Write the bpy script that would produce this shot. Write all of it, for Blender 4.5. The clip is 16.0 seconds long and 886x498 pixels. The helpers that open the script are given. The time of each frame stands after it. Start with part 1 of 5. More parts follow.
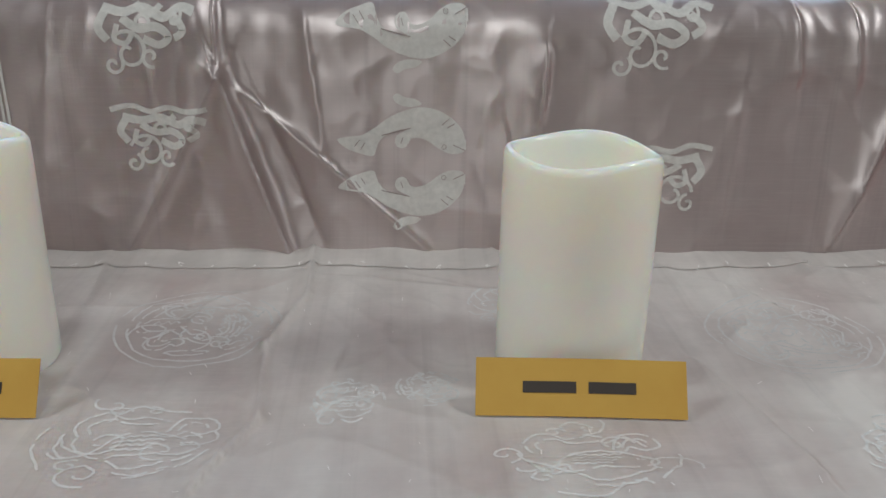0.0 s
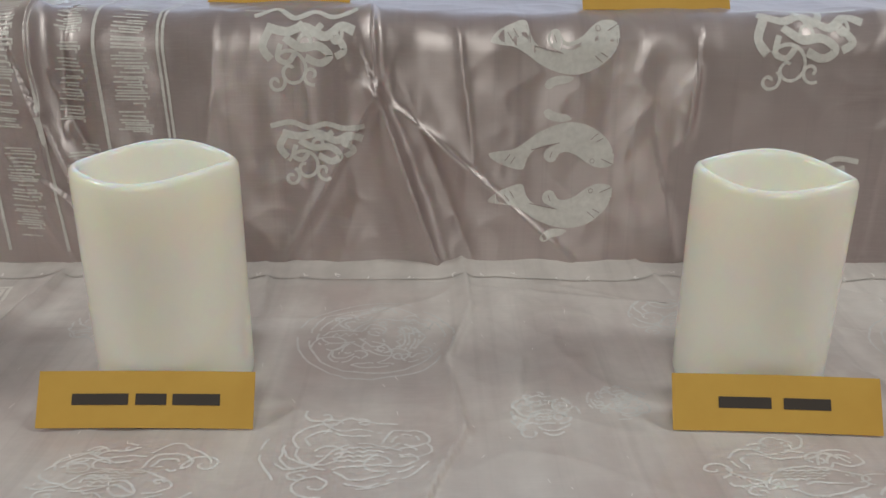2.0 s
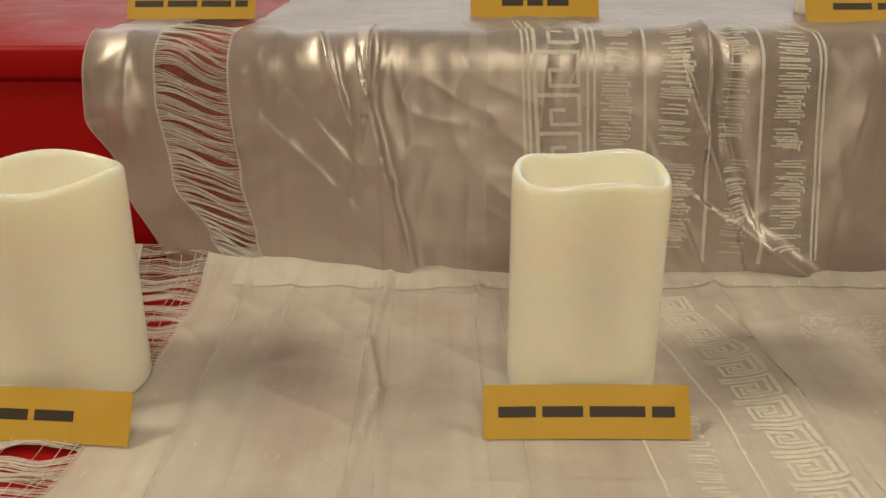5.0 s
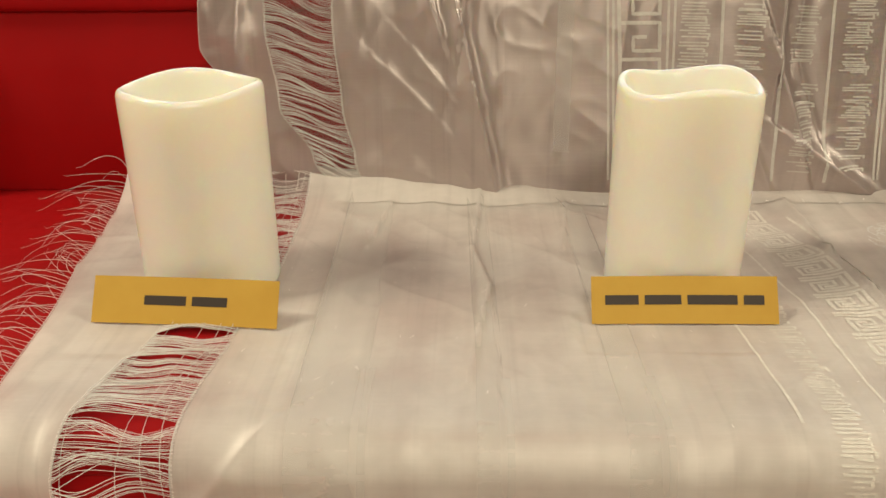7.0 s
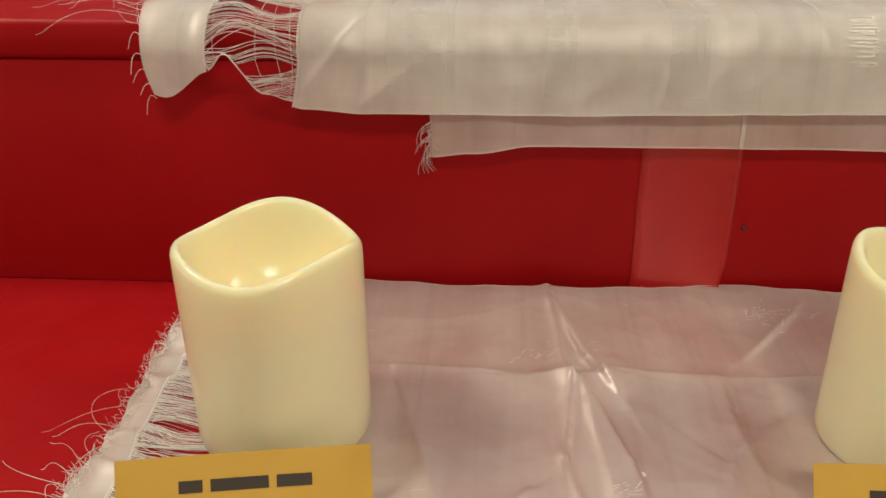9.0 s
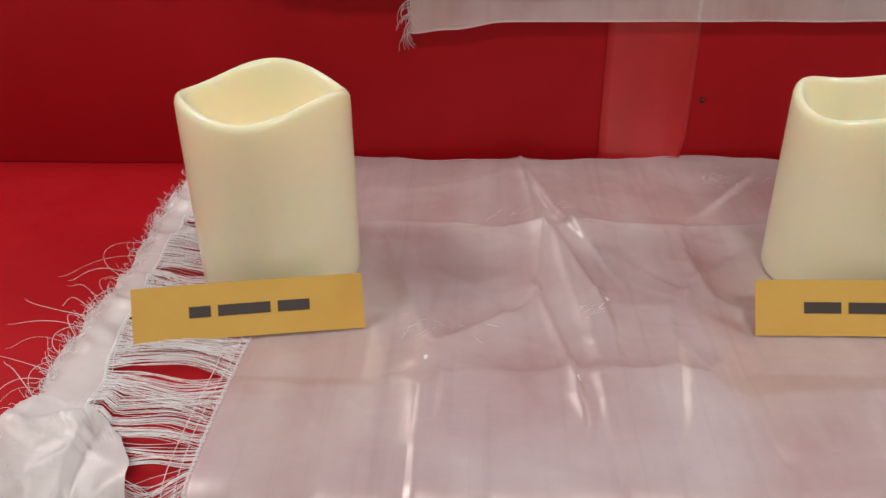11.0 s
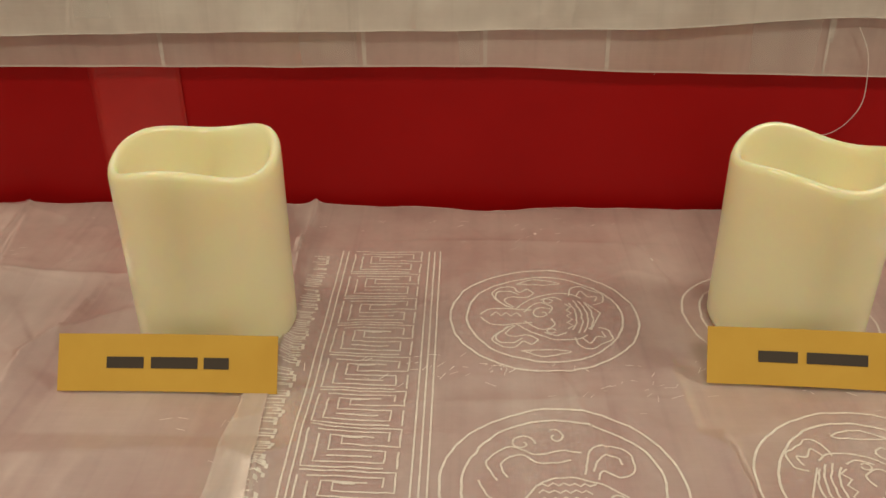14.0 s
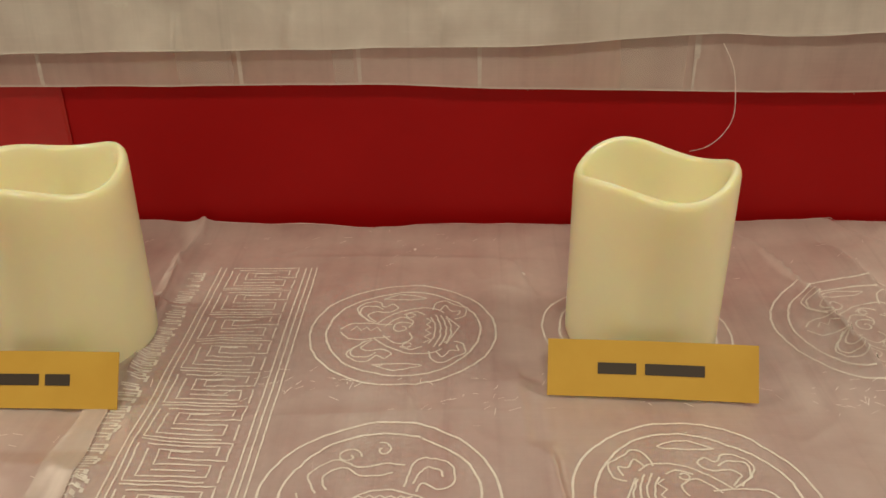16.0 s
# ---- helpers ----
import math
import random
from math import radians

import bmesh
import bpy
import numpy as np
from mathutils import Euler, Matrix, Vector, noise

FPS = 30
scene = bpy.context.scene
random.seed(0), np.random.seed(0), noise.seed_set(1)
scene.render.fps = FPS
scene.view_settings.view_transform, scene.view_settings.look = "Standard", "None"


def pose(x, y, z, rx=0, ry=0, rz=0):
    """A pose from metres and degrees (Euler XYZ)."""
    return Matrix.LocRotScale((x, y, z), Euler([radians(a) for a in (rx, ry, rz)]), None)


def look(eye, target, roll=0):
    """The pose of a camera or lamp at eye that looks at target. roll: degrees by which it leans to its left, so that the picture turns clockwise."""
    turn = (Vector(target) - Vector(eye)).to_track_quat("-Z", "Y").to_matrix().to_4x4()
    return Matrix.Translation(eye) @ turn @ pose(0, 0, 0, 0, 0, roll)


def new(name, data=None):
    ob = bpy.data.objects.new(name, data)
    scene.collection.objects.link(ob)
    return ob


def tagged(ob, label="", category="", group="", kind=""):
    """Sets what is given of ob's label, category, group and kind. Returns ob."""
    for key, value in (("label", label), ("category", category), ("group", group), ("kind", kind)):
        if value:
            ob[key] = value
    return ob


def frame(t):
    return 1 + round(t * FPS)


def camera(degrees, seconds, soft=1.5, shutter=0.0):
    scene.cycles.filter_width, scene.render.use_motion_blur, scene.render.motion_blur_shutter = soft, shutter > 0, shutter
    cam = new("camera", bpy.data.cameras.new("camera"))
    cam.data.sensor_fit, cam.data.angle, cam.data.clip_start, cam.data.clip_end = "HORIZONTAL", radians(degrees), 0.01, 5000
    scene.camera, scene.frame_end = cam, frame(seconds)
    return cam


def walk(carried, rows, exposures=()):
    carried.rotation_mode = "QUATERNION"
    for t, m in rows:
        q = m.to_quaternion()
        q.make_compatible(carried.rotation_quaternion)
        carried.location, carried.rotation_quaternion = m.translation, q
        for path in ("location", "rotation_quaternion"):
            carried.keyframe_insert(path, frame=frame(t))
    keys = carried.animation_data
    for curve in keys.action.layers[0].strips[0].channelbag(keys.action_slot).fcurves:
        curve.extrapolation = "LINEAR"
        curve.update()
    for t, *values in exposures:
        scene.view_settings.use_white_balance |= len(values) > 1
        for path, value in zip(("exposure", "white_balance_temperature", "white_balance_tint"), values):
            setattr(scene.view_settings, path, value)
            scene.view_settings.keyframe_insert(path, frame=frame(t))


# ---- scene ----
cam = camera(54.9, 16.0)
PATH = [
    (0, (-0.015, 0.009, 1.144), (0.089, 1.879, 0.441), 1.1),
    (0.5, (-0.059, 0.002, 1.152), (0.019, 1.872, 0.446), 0.7),
    (1, (-0.076, -0.003, 1.157), (-0.02, 1.867, 0.451), 0.5),
    (1.5, (-0.087, 0.003, 1.152), (-0.04, 1.872, 0.441), 0.4),
    (2, (-0.086, 0.004, 1.156), (-0.053, 1.872, 0.444), 0.4),
    (2.5, (-0.089, -0.006, 1.155), (-0.055, 1.862, 0.44), 0.3),
    (3, (-0.124, -0.001, 1.154), (-0.115, 1.869, 0.446), 0.1),
    (3.5, (-0.233, -0.006, 1.154), (-0.215, 1.87, 0.46), 0.1),
    (3.7, (-0.269, -0.008, 1.162), (-0.286, 1.86, 0.449), -0.2),
    (4, (-0.328, -0.01, 1.162), (-0.341, 1.862, 0.458), -0.2),
    (4.5, (-0.404, -0.013, 1.165), (-0.408, 1.855, 0.45), -0.1),
    (5, (-0.467, -0.014, 1.172), (-0.477, 1.853, 0.454), -0.2),
    (5.2, (-0.485, -0.016, 1.178), (-0.5, 1.846, 0.448), -0.3),
    (7.3, (-0.515, -0.083, 1.153), (-0.572, 1.747, 0.348), -0.6),
    (7.5, (-0.515, -0.097, 1.142), (-0.587, 1.734, 0.341), -0.5),
    (8, (-0.512, -0.128, 1.108), (-0.642, 1.694, 0.296), -0.6),
    (8.5, (-0.511, -0.162, 1.075), (-0.656, 1.633, 0.211), -0.6),
    (9, (-0.529, -0.21, 1.039), (-0.663, 1.58, 0.157), -0.6),
    (9.5, (-0.536, -0.253, 1.018), (-0.676, 1.498, 0.062), -0.5),
    (9.7, (-0.535, -0.264, 1.014), (-0.665, 1.476, 0.036), -0.5),
    (12, (-0.503, -0.258, 1.02), (-0.577, 1.481, 0.034), -0.8),
    (12.5, (-0.424, -0.252, 1.024), (-0.512, 1.489, 0.042), -1.3),
    (13, (-0.351, -0.241, 1.02), (-0.415, 1.507, 0.052), -0.6),
    (13.5, (-0.285, -0.243, 1.02), (-0.339, 1.517, 0.072), -0.3),
    (14, (-0.24, -0.241, 1.021), (-0.304, 1.525, 0.084), -0.4),
    (14.5, (-0.225, -0.239, 1.019), (-0.29, 1.534, 0.095), -0.4),
    (15, (-0.218, -0.241, 1.02), (-0.273, 1.538, 0.108), -0.2),
    (15.5, (-0.208, -0.241, 1.02), (-0.263, 1.543, 0.117), -0.5),
    (16, (-0.175, -0.243, 1.02), (-0.23, 1.544, 0.124), -0.7),
]
# the film camera's own exposure and white balance, which drift as it goes
TONES = [
    (0, -0.22, 5050, 9), (0.6, -0.22, 5080, 9), (1.0, -0.22, 5300, 9), (1.5, -0.22, 5350, 9), (2.5, -0.22, 5250, 9), (3.0, -0.23, 5350, 9), (3.3, -0.24, 6450, 7), (3.6, -0.22, 7050, 6), (4.5, -0.24, 7200, 6), (5.2, -0.08, 7150, 6),
    (7.3, 0.28, 6650, 9), (8.5, 0.28, 6400, 10), (9.3, 0.25, 6080, 13), (9.7, 0.25, 5700, 18), (11.8, 0.25, 5400, 20), (12.0, 0.25, 5400, 20), (12.4, 0.20, 6100, 10), (12.8, 0.07, 6700, 9), (16, 0.02, 6800, 9),
]
walk(cam, [(t, look(eye, target, roll)) for t, eye, target, roll in PATH], TONES)


# ---------------------------------------------------------------- light
LIGHT_POWER = 30.0
world = bpy.data.worlds.new("room_air")
scene.world = world
world.use_nodes = True
world.node_tree.nodes["Background"].inputs[0].default_value = (0.9, 0.95, 1.0, 1)
world.node_tree.nodes["Background"].inputs[1].default_value = 0.05


# ---------------------------------------------------------------- node helpers
class Mat:
    """A node material under construction."""

    def __init__(self, name):
        self.m = bpy.data.materials.new(name)
        self.m.use_nodes = True
        self.nt = self.m.node_tree
        self.bsdf = self.nt.nodes["Principled BSDF"]
        self.out = self.nt.nodes["Material Output"]
        self.tc = self.nt.nodes.new("ShaderNodeTexCoord")

    def node(self, kind, **inputs):
        n = self.nt.nodes.new(kind)
        for k, v in inputs.items():
            n.inputs[k.replace("_", " ")].default_value = v
        return n

    def link(self, a, b):
        self.nt.links.new(a, b)

    def mapped(self, scale=(1, 1, 1), rot=(0, 0, 0)):
        mp = self.nt.nodes.new("ShaderNodeMapping")
        mp.inputs["Scale"].default_value = scale
        mp.inputs["Rotation"].default_value = rot
        self.link(self.tc.outputs["Object"], mp.inputs["Vector"])
        return mp.outputs["Vector"]

    def noise(self, scale, detail=4, rough=0.55, vec=None):
        n = self.node("ShaderNodeTexNoise", Scale=scale, Detail=detail, Roughness=rough)
        self.link(vec if vec else self.tc.outputs["Object"], n.inputs["Vector"])
        return n.outputs["Fac"]

    def ramp(self, fac, stops):
        r = self.nt.nodes.new("ShaderNodeValToRGB")
        el = r.color_ramp.elements
        el[0].position, el[0].color = stops[0][0], (*stops[0][1], 1)
        el[1].position, el[1].color = stops[-1][0], (*stops[-1][1], 1)
        for p, c in stops[1:-1]:
            e = el.new(p)
            e.color = (*c, 1)
        self.link(fac, r.inputs["Fac"])
        return r.outputs["Color"]

    def value(self, fac, a, b, lo=0.3, hi=0.7):
        n = self.node("ShaderNodeMapRange")
        n.inputs["From Min"].default_value, n.inputs["From Max"].default_value = lo, hi
        n.inputs["To Min"].default_value, n.inputs["To Max"].default_value = a, b
        self.link(fac, n.inputs["Value"])
        return n.outputs["Result"]

    def mix(self, fac, a, b, kind="MIX"):
        n = self.nt.nodes.new("ShaderNodeMixRGB")
        n.blend_type = kind
        for sock, v in zip(n.inputs, (fac, a, b)):
            if hasattr(v, "links"):
                self.link(v, sock)
            else:
                sock.default_value = v if isinstance(v, (int, float)) else (*v, 1)
        return n.outputs["Color"]

    def bump(self, height, strength, distance, under=None):
        b = self.node("ShaderNodeBump", Strength=strength, Distance=distance)
        self.link(height, b.inputs["Height"])
        if under:
            self.link(under, b.inputs["Normal"])
        self.link(b.outputs["Normal"], self.bsdf.inputs["Normal"])
        return b.outputs["Normal"]

    def set(self, **kw):
        for k, v in kw.items():
            sock = self.bsdf.inputs[k.replace("_", " ")]
            if hasattr(v, "links"):
                self.link(v, sock)
            else:
                sock.default_value = (*v, 1) if isinstance(v, tuple) and len(v) == 3 and sock.type == "RGBA" else v
        return self

    def sheer(self, amount):
        """Lets part of the light pass between the threads."""
        tr = self.nt.nodes.new("ShaderNodeBsdfTransparent")
        mx = self.nt.nodes.new("ShaderNodeMixShader")
        if hasattr(amount, "links"):
            self.link(amount, mx.inputs[0])
        else:
            mx.inputs[0].default_value = amount
        self.link(self.bsdf.outputs[0], mx.inputs[1])
        self.link(tr.outputs[0], mx.inputs[2])
        self.link(mx.outputs[0], self.out.inputs[0])
        return self


# ---------------------------------------------------------------- materials
def red_paint():
    a = Mat("red_gloss_paint")
    big = a.noise(6, 5, 0.6)
    streak = a.noise(1, 6, 0.6, a.mapped((3, 60, 60)))
    col = a.ramp(big, [(0.3, (0.32, 0.004, 0.006)), (0.7, (0.385, 0.006, 0.008))])
    col = a.mix(a.value(streak, 0.0, 0.35, 0.5, 0.75), col, (0.33, 0.008, 0.01))
    a.set(Base_Color=col, Roughness=a.value(a.noise(35, 4), 0.40, 0.55), Specular_IOR_Level=0.15)
    n = a.bump(streak, 0.12, 0.002)
    a.bump(a.noise(420, 3), 0.10, 0.0006, n)
    return a.m


def silk(name, tint, shade, sheer, rough, metal, slub=0.25, lustre=0.6, uneven=0.5, gloss=0.0):
    """Silk: long slubs along the weft, a soft lustre and loose gaps between the threads."""
    a = Mat(name)
    weft = a.noise(1, 5, 0.65, a.mapped((14, 900, 900)))
    warp = a.noise(1, 4, 0.6, a.mapped((700, 10, 10)))
    cloud = a.noise(9, 4, 0.6)
    col = a.mix(a.value(cloud, 0, 1), tint, shade)
    # single coarse warp threads run the whole depth of the cloth
    coarse = a.noise(1, 3, 0.6, a.mapped((150, 3.5, 3.5)))
    col = a.mix(a.value(coarse, 0.0, 0.34, 0.54, 0.72), col, tuple(c * 0.80 for c in shade))
    col = a.mix(a.value(weft, 0.0, slub, 0.45, 0.75), col, tuple(min(1, c * 1.25) for c in tint))
    a.set(Base_Color=col, Roughness=a.value(cloud, rough - 0.02, rough + 0.04), Metallic=metal, Specular_IOR_Level=lustre, Anisotropic=0.75, Coat_Weight=gloss, Coat_Roughness=0.34)
    tan = a.nt.nodes.new("ShaderNodeTangent")
    tan.direction_type = "UV_MAP"
    a.link(tan.outputs[0], a.bsdf.inputs["Tangent"])
    n = a.bump(weft, 0.09, 0.0005)
    n = a.bump(warp, 0.09, 0.0005, n)
    n = a.bump(coarse, 0.06, 0.0012, n)
    a.bump(a.noise(26, 2, 0.5), 0.14, 0.006, n)
    # the weave is thin in bands along the warp and in loose patches
    panel = a.noise(1, 3, 0.55, a.mapped((30, 2.5, 2.5)))
    patch = a.noise(15, 5, 0.62)
    gaps = a.value(a.mix(0.55, panel, patch), sheer * (1 - uneven), sheer * (1 + uneven), 0.38, 0.62)
    a.sheer(a.mix(0.10, gaps, weft))
    return a.m


def thread_mat(name, tint, rough=0.4, sheer=0.0):
    a = Mat(name)
    a.set(Base_Color=a.mix(a.value(a.noise(300, 2), 0, 1), tint, tuple(c * 0.88 for c in tint)), Roughness=rough, Specular_IOR_Level=0.5)
    if sheer:
        a.sheer(sheer)
    return a.m


def wax(name, tint):
    a = Mat(name)
    tone = a.mix(a.value(a.noise(14, 1), 0, 1), tint, tuple(c * t for c, t in zip(tint, (0.99, 0.98, 0.95))))
    a.set(Base_Color=tone, Roughness=0.25, Subsurface_Weight=0.85,
          Subsurface_Radius=(1.0, 0.66, 0.36), Subsurface_Scale=0.011, Specular_IOR_Level=0.5)
    return a.m


def card_stock():
    a = Mat("gold_card_stock")
    tone = a.mix(a.value(a.noise(40, 4), 0, 1), (0.56, 0.335, 0.055), (0.52, 0.30, 0.045))
    a.set(Base_Color=tone, Roughness=0.62, Specular_IOR_Level=0.3)
    a.bump(a.noise(900, 3), 0.08, 0.0004)
    return a.m


def plain(name, col, rough=0.6, var=0.08, bump=0.0, scale=20, **kw):
    a = Mat(name)
    a.set(Base_Color=a.mix(a.value(a.noise(scale, 5), 0, 1), col, tuple(c * (1 - var) for c in col)), Roughness=rough, **kw)
    if bump:
        a.bump(a.noise(scale * 12, 4), bump, 0.002)
    return a.m


def glow(name, col, strength):
    a = Mat(name)
    a.set(Base_Color=col, Emission_Color=col, Emission_Strength=strength, Roughness=0.5)
    return a.m


RED = red_paint()
SATIN = silk("brocade_satin", (0.565, 0.485, 0.465), (0.46, 0.39, 0.375), 0.05, 0.40, 0.70)
ORGANZA = silk("white_organza_silk", (0.745, 0.685, 0.64), (0.645, 0.58, 0.545), 0.17, 0.46, 0.14, lustre=0.38, uneven=0.85)
SHEER = silk("sheer_white_silk", (0.78, 0.67, 0.63), (0.68, 0.56, 0.53), 0.34, 0.39, 0.36, lustre=0.7, uneven=0.36, gloss=0.5)
MOTIF = thread_mat("woven_motif_thread", (0.90, 0.86, 0.80), 0.5, 0.34)
MOTIF_FINE = thread_mat("fine_motif_thread", (0.94, 0.89, 0.82), 0.5, 0.30)
FRAY = thread_mat("loose_silk_thread", (0.92, 0.87, 0.83), 0.30, 0.12)
GAP = plain("woven_shadow_thread", (0.34, 0.28, 0.26), 0.5)
STRIPE = thread_mat("pale_stripe_silk", (0.84, 0.80, 0.76), 0.42, 0.78)
THIN = thread_mat("thinned_weft", (0.70, 0.60, 0.56), 0.34, 0.86)
DAMASK = thread_mat("damask_thread", (0.93, 0.90, 0.87), 0.40, 0.34)
HEM = thread_mat("hem_thread", (0.84, 0.79, 0.75), 0.4, 0.35)
TAPE = plain("lighter_red_gloss", (0.50, 0.018, 0.018), 0.26, 0.15, 0.06, 30)
IVORY = wax("ivory_wax", (0.785, 0.738, 0.505))
WHITE_WAX = wax("white_wax", (0.87, 0.83, 0.755))
CARD = card_stock()
INK = plain("brown_black_ink", (0.035, 0.022, 0.014), 0.6)
LED = glow("amber_led", (1.0, 0.58, 0.015), 3.2)
STEEL = plain("dark_nail", (0.06, 0.02, 0.02), 0.45)
WALL = plain("cream_wall_paint", (0.62, 0.58, 0.52), 0.8, 0.06, 0.1)
CEILING = plain("white_ceiling_paint", (0.78, 0.77, 0.74), 0.85, 0.04, 0.05)
FLOOR = plain("timber_floor", (0.20, 0.12, 0.07), 0.45, 0.3, 0.1, 6)


# ---------------------------------------------------------------- mesh helpers
def mesh_of(name, bm, material, smooth=True):
    me = bpy.data.meshes.new(name)
    bm.normal_update()
    bm.to_mesh(me)
    bm.free()
    me.materials.append(material)
    if smooth:
        me.shade_smooth()
    return me


def part(name, bm, material, parent, label="", smooth=True):
    ob = new(name, mesh_of(name, bm, material, smooth))
    ob.parent = parent
    if label:
        tagged(ob, label)
    return ob


def box_bm(x0, x1, y0, y1, z0, z1, bevel=0.0, segs=2):
    bm = bmesh.new()
    bmesh.ops.create_cube(bm, size=1)
    for v in bm.verts:
        v.co = Vector((x0 + (v.co.x + 0.5) * (x1 - x0), y0 + (v.co.y + 0.5) * (y1 - y0), z0 + (v.co.z + 0.5) * (z1 - z0)))
    if bevel:
        bmesh.ops.bevel(bm, geom=bm.edges[:], offset=bevel, segments=segs, profile=0.5, affect="EDGES")
    return bm


def grid_faces(bm, rows):
    vs = [[bm.verts.new(p) for p in r] for r in rows]
    for a, b in zip(vs, vs[1:]):
        for i in range(len(a) - 1):
            bm.faces.new((a[i], a[i + 1], b[i + 1], b[i]))
    return vs


def tube(bm, pts, r, sides=4):
    """A thin thread along points, thinner to its end."""
    rings = []
    for i, p in enumerate(pts):
        d = (pts[min(i + 1, len(pts) - 1)] - pts[max(i - 1, 0)]).normalized()
        s = d.cross(Vector((0.31, 0.17, 0.93))).normalized()
        t = d.cross(s)
        rr = r * (1 - 0.4 * i / len(pts))
        rings.append([bm.verts.new(p + (s * math.cos(k * math.tau / sides) + t * math.sin(k * math.tau / sides)) * rr) for k in range(sides)])
    for a, b in zip(rings, rings[1:]):
        for k in range(sides):
            bm.faces.new((a[k], a[(k + 1) % sides], b[(k + 1) % sides], b[k]))


def lerp(table, x):
    """Smooth reading of (x, value) pairs."""
    if x <= table[0][0]:
        return table[0][1]
    for (xa, va), (xb, vb) in zip(table, table[1:]):
        if x <= xb:
            f = (x - xa) / (xb - xa)
            return va + (vb - va) * f * f * (3 - 2 * f)
    return table[-1][1]


# ---------------------------------------------------------------- the stepped stand
LOW, MID, TOP = 0.800, 0.954, 1.102
X0, X1 = -1.30, 1.00


def structure(name, bm, material, label, smooth=False):
    ob = new(name, mesh_of(name, bm, material, smooth))
    return tagged(ob, label, name.rstrip("_0123456789").split("_")[0], kind="structure")


def stand():
    root = tagged(new("stepped_altar_stand"), "red gloss-painted wooden stepped altar stand draped with white scarves", "display stand")
    for z, y, back in ((LOW, -0.055, 0.2415), (MID, 0.219, 0.5360), (TOP, 0.5125, 1.05)):
        part("tread", box_bm(X0, X1, y, back, z - 0.021, z, 0.0035), RED, root, smooth=True)
    part("riser", box_bm(X0, X1, 0.2225, 0.2405, LOW, MID - 0.021, 0.001), RED, root)
    part("riser", box_bm(X0, X1, 0.517, 0.535, MID, TOP - 0.021, 0.001), RED, root)
    part("front_panel", box_bm(X0, X1, -0.044, -0.026, 0.0, LOW - 0.021, 0.001), RED, root)
    part("back_panel", box_bm(X0, X1, 1.03, 1.05, 0.0, TOP - 0.021, 0.001), RED, root)
    for x in (X0, X1 - 0.02):
        part("side_panel", box_bm(x, x + 0.02, -0.025, 1.028, 0.0, LOW - 0.022, 0.001), RED, root)
    bm = bmesh.new()
    rows = []
    for k in range(15):
        f = k / 14
        foot = max(0.0, 1 - f / 0.16) ** 2
        xr = -0.4035 - 0.0045 * max(0.0, 1 - f / 0.14)
        rows.append([Vector((-0.4555 + (xr + 0.4555) * u, 0.2214 - 0.0012 * foot * u ** 3 * 4 - 0.0005 * math.sin(u * math.pi), LOW + 0.004 + (MID - 0.026 - LOW) * f)) for u in (0, 0.1, 0.3, 0.5, 0.7, 0.86, 0.94, 1)])
    front = grid_faces(bm, rows)
    back = grid_faces(bm, [[p + Vector((0, 0.0007, 0)) for p in r][::-1] for r in rows])
    for k in range(14):
        bm.faces.new((front[k][0], front[k + 1][0], back[k + 1][-1], back[k][-1]))
        bm.faces.new((front[k + 1][-1], front[k][-1], back[k][0], back[k + 1][0]))
    part("joint_batten", bm, TAPE, root, "lighter red glossy tape patched over a board joint")
    part("joint_batten", box_bm(-0.98, -0.862, 0.500, 0.5168, MID, TOP - 0.022, 0.0020), RED, root)
    bm = bmesh.new()
    bmesh.ops.create_uvsphere(bm, u_segments=10, v_segments=6, radius=0.0015)
    bmesh.ops.translate(bm, verts=bm.verts, vec=(-0.397, 0.2222, 0.843))
    part("nail_head", bm, STEEL, root)
    return root


structure("floor", box_bm(-3.2, 3.2, -3.2, 2.2, -0.05, 0, 0), FLOOR, "plain dark timber floor of the room")
def back_wall():
    """The unseen wall behind the stand, with a wide window opening assumed high up."""
    bm = bmesh.new()
    for x0, x1, z0, z1 in ((-3.2, 3.2, 0, 1.5), (-3.2, 3.2, 2.4, 2.7), (-3.2, -1.8, 1.5, 2.4), (1.6, 3.2, 1.5, 2.4)):
        b = box_bm(x0, x1, 2.2, 2.3, z0, z1)
        me = bpy.data.meshes.new("slab")
        b.to_mesh(me)
        b.free()
        bm.from_mesh(me)
        bpy.data.meshes.remove(me)
    return bm


structure("wall_north", back_wall(), WALL, "plain cream painted wall with an unseen, assumed high window opening")
structure("wall_south", box_bm(-3.2, 3.2, -3.3, -3.2, 0, 2.7), WALL, "plain cream painted wall")
structure("wall_west", box_bm(-3.3, -3.2, -3.3, 2.3, 0, 2.7), WALL, "plain cream painted wall")
structure("wall_east", box_bm(3.2, 3.3, -3.3, 2.3, 0, 2.7), WALL, "plain cream painted wall")
structure("ceiling", box_bm(-3.3, 3.3, -3.3, 2.3, 2.7, 2.8), CEILING, "plain white painted ceiling")
stand()

# two overhead lamps at the sides; the third, in front, is an added fill
for lx, ly, power in ((-1.95, 0.10, 0.88), (1.55, 0.10, 0.88), (-0.2, -1.7, 1.0)):
    lamp = bpy.data.lights.new("ceiling_or_fill_lamp", "AREA")
    lamp.shape, lamp.size, lamp.size_y, lamp.energy, lamp.color = "RECTANGLE", 0.5, 0.5, LIGHT_POWER * power, (1.0, 0.93, 0.72)
    new("ceiling_or_fill_lamp", lamp).matrix_world = pose(lx, ly, 2.68)


